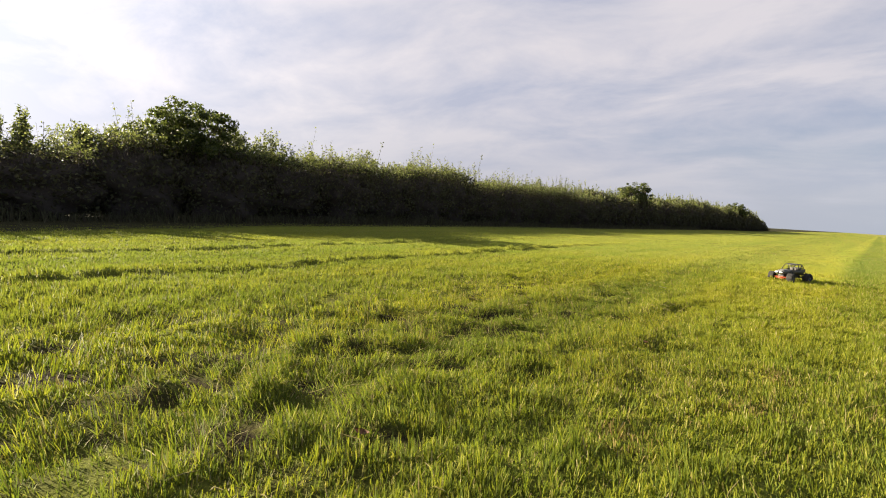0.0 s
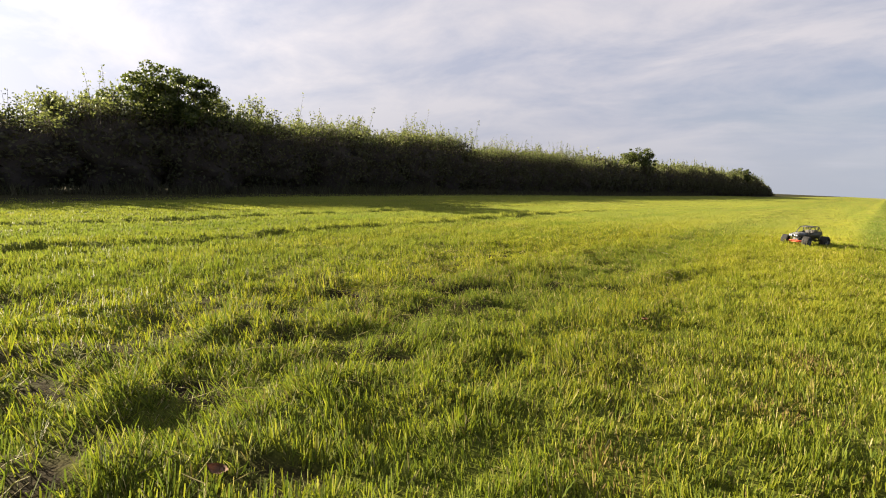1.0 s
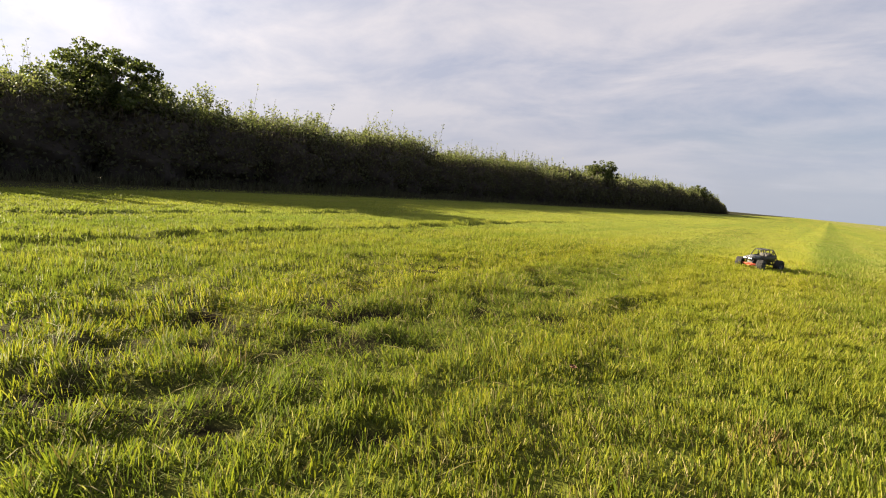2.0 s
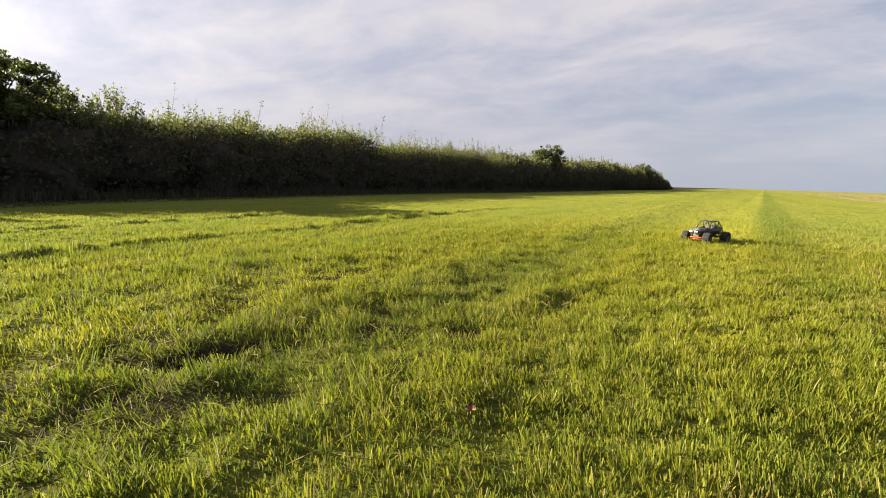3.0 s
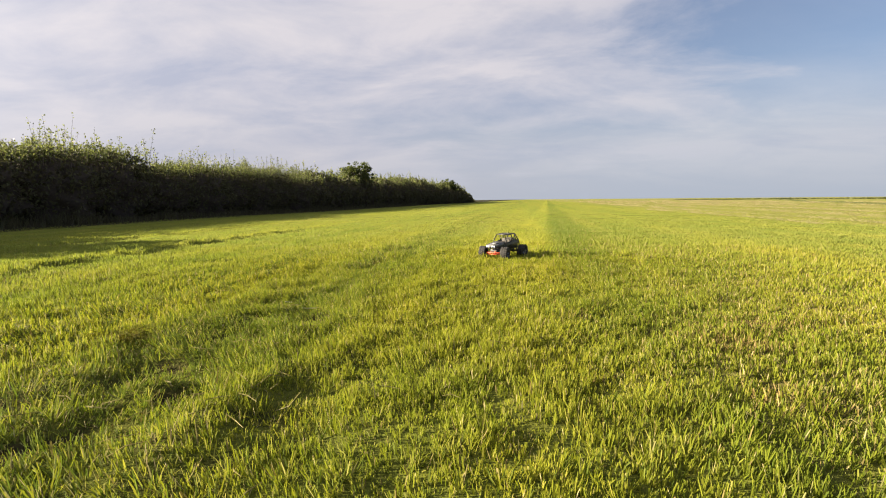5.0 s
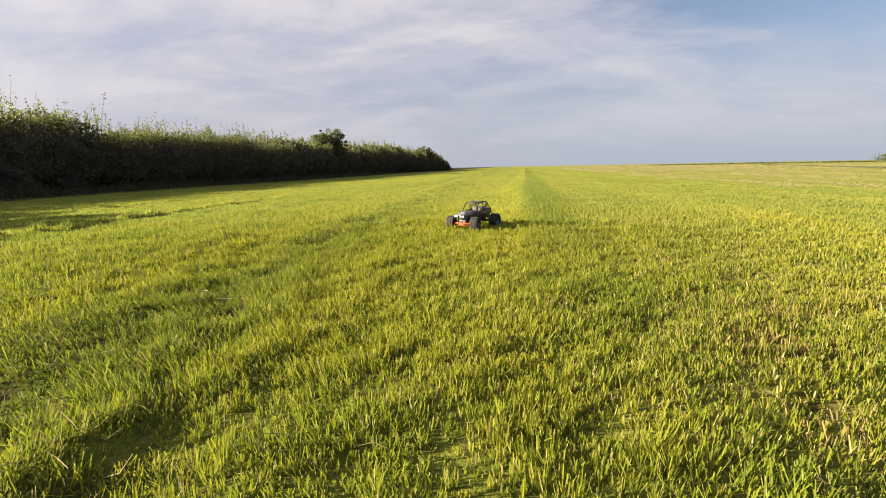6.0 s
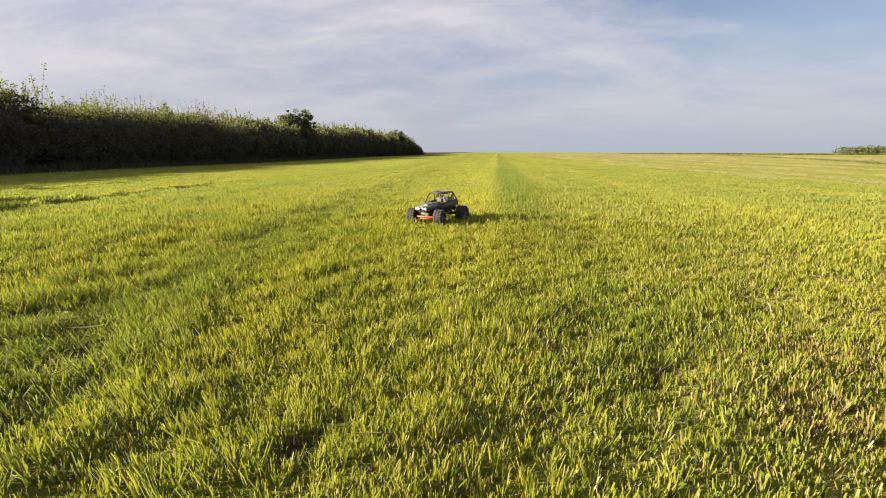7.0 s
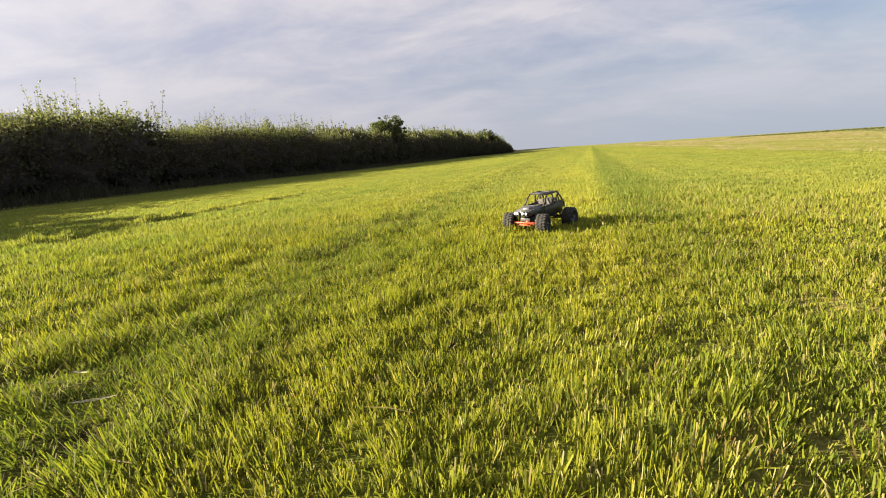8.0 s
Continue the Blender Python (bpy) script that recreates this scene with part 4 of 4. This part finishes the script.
def build_wheel(car, x, y, steer=0.0):
    side = 1 if y > 0 else -1
    hub_bm = bmesh.new()
    lathe(hub_bm, [(0.0, 0.0), (0.012, 0.0), (0.012, side * 0.03), (0.008, side * 0.034), (0.0, side * 0.034)], 10)
    wheel = part("wheel", hub_bm, STEEL, car)
    wheel.matrix_basis = pose(x, y, R_TYRE, 0, 0, steer) @ Matrix.Diagonal((1.045, 1.12, 1.045, 1))
    bm = bmesh.new()
    w = 0.034
    lathe(bm, [(0.034, -w * 0.8), (0.045, -w), (0.056, -w * 0.95), (0.061, -w * 0.7), (0.0625, 0), (0.061, w * 0.7), (0.056, w * 0.95), (0.045, w), (0.034, w * 0.8), (0.030, 0), (0.034, -w * 0.8)], 36)
    for k in range(20):
        for row, turn in ((-0.62, 0.0), (0.0, 0.5), (0.62, 0.0)):
            t = 2 * math.pi * (k + turn) / 20
            m = Matrix.Translation((0.0615 * math.cos(t), row * w, 0.0615 * math.sin(t))) @ Matrix.Rotation(-t, 4, "Y") @ Matrix.Rotation(0.5 * (1 if row > 0 else -1 if row < 0 else 0), 4, "X")
            bmesh.ops.create_cube(bm, size=1, matrix=m @ Matrix.Diagonal((0.008, 0.016, 0.011, 1)))
    part("tyre", bm, RUBBER, wheel, "chunky black off-road tyre", smooth=False)
    bm = bmesh.new()
    lathe(bm, [(0.035, side * 0.006), (0.036, side * 0.024), (0.033, side * 0.026), (0.030, side * 0.020), (0.016, side * 0.010), (0.010, side * 0.012)], 24)
    for k in range(8):
        t = 2 * math.pi * k / 8
        lathe(bm, [(0.0, side * 0.0262), (0.0022, side * 0.0262), (0.0022, side * 0.024)], 6, (0.0325 * math.cos(t), 0, 0.0325 * math.sin(t)))
    part("rim", bm, STEEL, wheel, "grey metal beadlock rim")


R_TYRE = 0.069


def build_car():
    car = new("model_car")
    tagged(car, "radio-controlled rock buggy, black cage, red front axle, standing in grass", "toy car")
    bm = bmesh.new()
    box(bm, -0.16, 0.16, -0.045, 0.045, 0.075, 0.105, 0.006)
    box(bm, -0.10, 0.06, -0.028, 0.028, 0.060, 0.080, 0.006)
    part("chassis", bm, BLACK, car)
    bm = bmesh.new()
    box(bm, -0.20, 0.055, -0.082, 0.082, 0.098, 0.150, 0.008, 1.02)
    part("tub", bm, BLACK, car)
    bm = bmesh.new()
    panel(bm, [(0.205, -0.066, 0.154), (0.205, 0.066, 0.154), (0.050, 0.085, 0.174), (0.050, -0.085, 0.174)], 0.006)
    panel(bm, [(0.205, 0.066, 0.154), (0.190, 0.060, 0.122), (0.050, 0.085, 0.125), (0.050, 0.085, 0.174)], 0.004)
    panel(bm, [(0.190, -0.060, 0.122), (0.205, -0.066, 0.154), (0.050, -0.085, 0.174), (0.050, -0.085, 0.125)], 0.004)
    box(bm, 0.09, 0.15, -0.03, 0.03, 0.155, 0.172, 0.004, 0.8)
    part("hood", bm, PANEL, car, "grey bonnet with a raised scoop")
    bm = bmesh.new()
    panel(bm, [(0.1960, -0.058, 0.118), (0.1960, 0.058, 0.118), (0.2045, 0.064, 0.152), (0.2045, -0.064, 0.152)], 0.005)
    for k in range(5):
        box(bm, 0.1975, 0.2010, -0.052 + 0.024 * k, -0.044 + 0.024 * k, 0.119, 0.127, 0.001)
    part("grille", bm, BLACK, car)
    for s in (-1, 1):
        bm = bmesh.new()
        y = s * 0.089
        loop = [(0.05, y, 0.165), (0.02, y, 0.118), (-0.15, y, 0.112), (-0.205, y, 0.150), (-0.19, y, 0.190), (-0.06, y, 0.178)]
        panel(bm, loop if s > 0 else loop[::-1], 0.004)
        part("side_panel", bm, OLIVE, car, "dusty dark side panel")
        bm = bmesh.new()
        tube(bm, [(0.055, s * 0.088, 0.165), (0.020, s * 0.082, 0.220), (0.000, s * 0.078, 0.241), (-0.015, s * 0.077, 0.247), (-0.12, s * 0.077, 0.253), (-0.140, s * 0.078, 0.249), (-0.205, s * 0.086, 0.175), (-0.215, s * 0.086, 0.13)], 0.0058)
        tube(bm, [(-0.065, s * 0.078, 0.250), (-0.085, s * 0.089, 0.175)], 0.005)
        tube(bm, [(-0.125, s * 0.078, 0.253), (-0.150, s * 0.088, 0.18)], 0.005)
        tube(bm, [(-0.085, s * 0.089, 0.18), (-0.135, s * 0.079, 0.243)], 0.004)
        tube(bm, [(0.055, s * 0.088, 0.166), (-0.20, s * 0.088, 0.186)], 0.005)
        part("cage_side", bm, BLACK, car, "black tubular roll cage side")
    for x, z, y in ((-0.012, 0.247, 0.077), (-0.068, 0.250, 0.077), (-0.128, 0.253, 0.077), (0.05, 0.172, 0.087), (-0.207, 0.175, 0.086)):
        bm = bmesh.new()
        tube(bm, [(x, -y, z), (x, y, z)], 0.005)
        part("cross_bar", bm, BLACK, car)
    bm = bmesh.new()
    panel(bm, [(-0.020, -0.07, 0.250), (-0.020, 0.07, 0.250), (-0.064, 0.07, 0.253), (-0.064, -0.07, 0.253)], 0.003)
    part("roof_panel", bm, BLACK, car)
    for y in (-0.038, 0.038):
        bm = bmesh.new()
        box(bm, -0.085, -0.025, y - 0.026, y + 0.026, 0.148, 0.168, 0.006)
        box(bm, -0.105, -0.085, y - 0.026, y + 0.026, 0.150, 0.205, 0.007)
        part("seat", bm, SEATS, car, "dark grey bucket seat")
    bm = bmesh.new()
    box(bm, -0.19, -0.125, -0.05, 0.05, 0.150, 0.205, 0.008, 0.92)
    part("rear_box", bm, OLIVE, car)
    for y in (-0.050, -0.026, 0.020, 0.050):
        bm = bmesh.new()
        r = bmesh.ops.create_uvsphere(bm, u_segments=14, v_segments=8, radius=0.0090)
        for v in r["verts"]:
            v.co = Vector((0.2125 + v.co.x * 0.45, y + v.co.y, 0.140 + v.co.z))
        lamp = part("headlight", bm, LENS, car, "round white headlight")
        bm = bmesh.new()
        tube(bm, [(0.198, y, 0.140), (0.2115, y, 0.140)], 0.0108, 14)
        part("bezel", bm, BLACK, lamp)
    # axles, bumper, links
    for x, mat, label in ((0.168, RED, "red front axle"), (-0.168, BLACK, "black rear axle")):
        bm = bmesh.new()
        tube(bm, [(x, -0.115, R_TYRE), (x, 0.115, R_TYRE)], 0.009, 10)
        r = bmesh.ops.create_uvsphere(bm, u_segments=12, v_segments=8, radius=0.022, matrix=Matrix.Translation((x, 0.02, R_TYRE)))
        part("axle", bm, mat, car, label)
    bm = bmesh.new()
    tube(bm, [(0.176, -0.112, 0.070), (0.196, -0.085, 0.072), (0.199, 0.0, 0.073), (0.196, 0.085, 0.072), (0.176, 0.112, 0.070)], 0.0055)
    tube(bm, [(0.180, -0.100, 0.056), (0.192, 0.0, 0.055), (0.180, 0.100, 0.056)], 0.0040)
    for k in (-0.06, 0.06):
        tube(bm, [(0.190, k, 0.055), (0.197, k, 0.073)], 0.004)
    part("bumper", bm, RED, car, "low red-orange tubular front bumper bar")
    for sx in (-1, 1):
        for sy in (-1, 1):
            bm = bmesh.new()
            tube(bm, [(sx * 0.16, sy * 0.07, 0.060), (sx * 0.03, sy * 0.035, 0.072)], 0.005)
            part("link", bm, RED if sx > 0 else BLACK, car)
            bm = bmesh.new()
            tube(bm, [(sx * 0.158, sy * 0.075, 0.075), (sx * 0.135, sy * 0.07, 0.155)], 0.006)
            for k in range(7):
                f = 0.2 + 0.09 * k
                p = Vector((sx * 0.158, sy * 0.075, 0.075)).lerp(Vector((sx * 0.135, sy * 0.07, 0.155)), f)
                tube(bm, [p, p + Vector((-sx * 0.001, 0, 0.004))], 0.0105, 10)
            part("shock", bm, STEEL, car, "coil-over shock absorber")
            build_wheel(car, sx * 0.180, sy * 0.135, 14.0 if sx > 0 else 0.0)
    for o in car.children:
        if not o.name.startswith("wheel"):
            o.matrix_basis = pose(0.022 if o.name.split(".")[0] not in ("axle", "bumper", "link", "shock") else 0.0, 0, 0) @ Matrix.Diagonal((1.06, 0.90, 1.02, 1))
    x, y = -0.990, 8.811
    car.matrix_basis = pose(x, y, on_ground(x, y) + -0.004, 0, 0, -119)


build_car()

# ---- litter lying on the sward ----


def litter_leaf(name, label, x, y, turn, length, width, mat, curl):
    """One fallen leaf, pointed, folded along its rib and curled up at the ends."""
    bm = bmesh.new()
    steps = 9
    rows = []
    for i in range(steps):
        t = i / (steps - 1)
        w = width * math.sin(math.pi * min(max(t, 0.03), 0.97)) ** 0.8
        z = curl * (2 * t - 1) ** 2
        rows.append([bm.verts.new(((t - 0.5) * length, s * w / 2, z + (0.25 * w if s else 0))) for s in (-1, 0, 1)])
    for a, b in zip(rows, rows[1:]):
        for k in (0, 1):
            bm.faces.new((a[k], b[k], b[k + 1], a[k + 1]))
    bmesh.ops.solidify(bm, geom=bm.faces[:], thickness=0.0006)
    ob = part(name, bm, mat, None, label)
    ob["category"] = "leaf"
    ob.matrix_basis = pose(x, y, on_ground(x, y) + 0.030, 6, 9, turn)
    return ob


DEAD = plain("dead_leaf", (0.20, 0.10, 0.05), 0.75, grain=120, vary=0.4, bump=0.4)
PALE = plain("bleached_leaf", (0.62, 0.58, 0.42), 0.7, grain=160, vary=0.2, bump=0.3)
litter_leaf("dead_leaf", "curled brown dead leaf lying on the grass", -1.60, 1.16, 30, 0.055, 0.035, DEAD, 0.012)
litter_leaf("dead_leaf", "curled brown dead leaf lying on the grass", -1.30, 3.27, 110, 0.06, 0.035, DEAD, 0.014)
litter_leaf("bleached_leaf", "long bleached pale leaf lying on the grass", -1.99, 6.11, 52, 0.11, 0.014, PALE, 0.006)
litter_leaf("bleached_leaf", "short bleached pale leaf lying on the grass", -2.20, 6.25, 20, 0.05, 0.010, PALE, 0.004)


def hay_clump(x, y, n, spread, seed):
    """A loose handful of dry stalks left by the mower."""
    r = np.random.default_rng(seed)
    c = np.stack([r.normal(0, spread, n), r.normal(0, spread, n), np.abs(r.normal(0.025, 0.012, n))], -1)
    a = r.uniform(0, math.pi, n)
    half = np.stack([np.cos(a), np.sin(a), r.normal(0, 0.25, n)], -1) * r.uniform(0.02, 0.07, n)[:, None]
    p0, p1 = c - half, c + half
    p0[:, 2], p1[:, 2] = np.maximum(p0[:, 2], 0.004), np.maximum(p1[:, 2], 0.004)
    v, f = rods(p0, p1, 0.0015, 0.001)
    ob = new("hay_clump", mesh_of("hay_clump", v, [f], [STRAW if seed % 2 else RUST]))
    tagged(ob, "loose clump of dry cut stalks lying on the grass", "hay", "hay clumps", "stuff")
    ob.matrix_basis = pose(x, y, on_ground(x, y) + 0.015)


for k, (x, y, n, spread) in enumerate(((-2.60, 5.41, 170, 0.07), (-2.67, 4.11, 40, 0.07), (-2.75, 2.7, 45, 0.12), (-2.9, 3.6, 45, 0.12))):
    hay_clump(x, y, n, spread, 71 + 2 * k)


def loose_straw():
    """Single bleached stalks that the mower left lying on top of the rough sward."""
    r = np.random.default_rng(55)
    n = 2600
    x, y = r.uniform(-4.4, 0.9, n), r.uniform(0.6, 9.5, n)
    keep = r.random(n) < 0.04 + 0.9 * ragged(x, y)
    x, y = x[keep], y[keep]
    n = len(x)
    a, long = r.uniform(0, 2 * math.pi, n), r.uniform(0.015, 0.060, n)
    way = np.stack([np.cos(a), np.sin(a), r.normal(0, 0.35, n)], -1)
    mid = np.stack([x, y, height(x, y) + r.uniform(0.022, 0.042, n)], -1)
    bow = np.stack([r.normal(0, 0.008, n), r.normal(0, 0.008, n), r.uniform(0.0, 0.008, n)], -1)
    p0, p1 = mid - way * long[:, None], mid + way * long[:, None]
    p0[:, 2], p1[:, 2] = np.maximum(p0[:, 2], mid[:, 2] - 0.03), np.maximum(p1[:, 2], mid[:, 2] - 0.03)
    v0, f0 = rods(p0, mid + bow, 0.0012, 0.0019)
    v1, f1 = rods(mid + bow, p1, 0.0019, 0.0010)
    me = mesh_of("loose_straw", np.concatenate([v0, v1]), [f0, f1 + len(v0)], [STRAW])
    me.attributes.new("tuft", "FLOAT", "POINT").data.foreach_set("value", np.full(len(v0) + len(v1), 0.5, np.float32))
    tagged(new("loose_straw", me), "single bleached stalks lying loose on the rough grass", "straw", kind="stuff")


loose_straw()
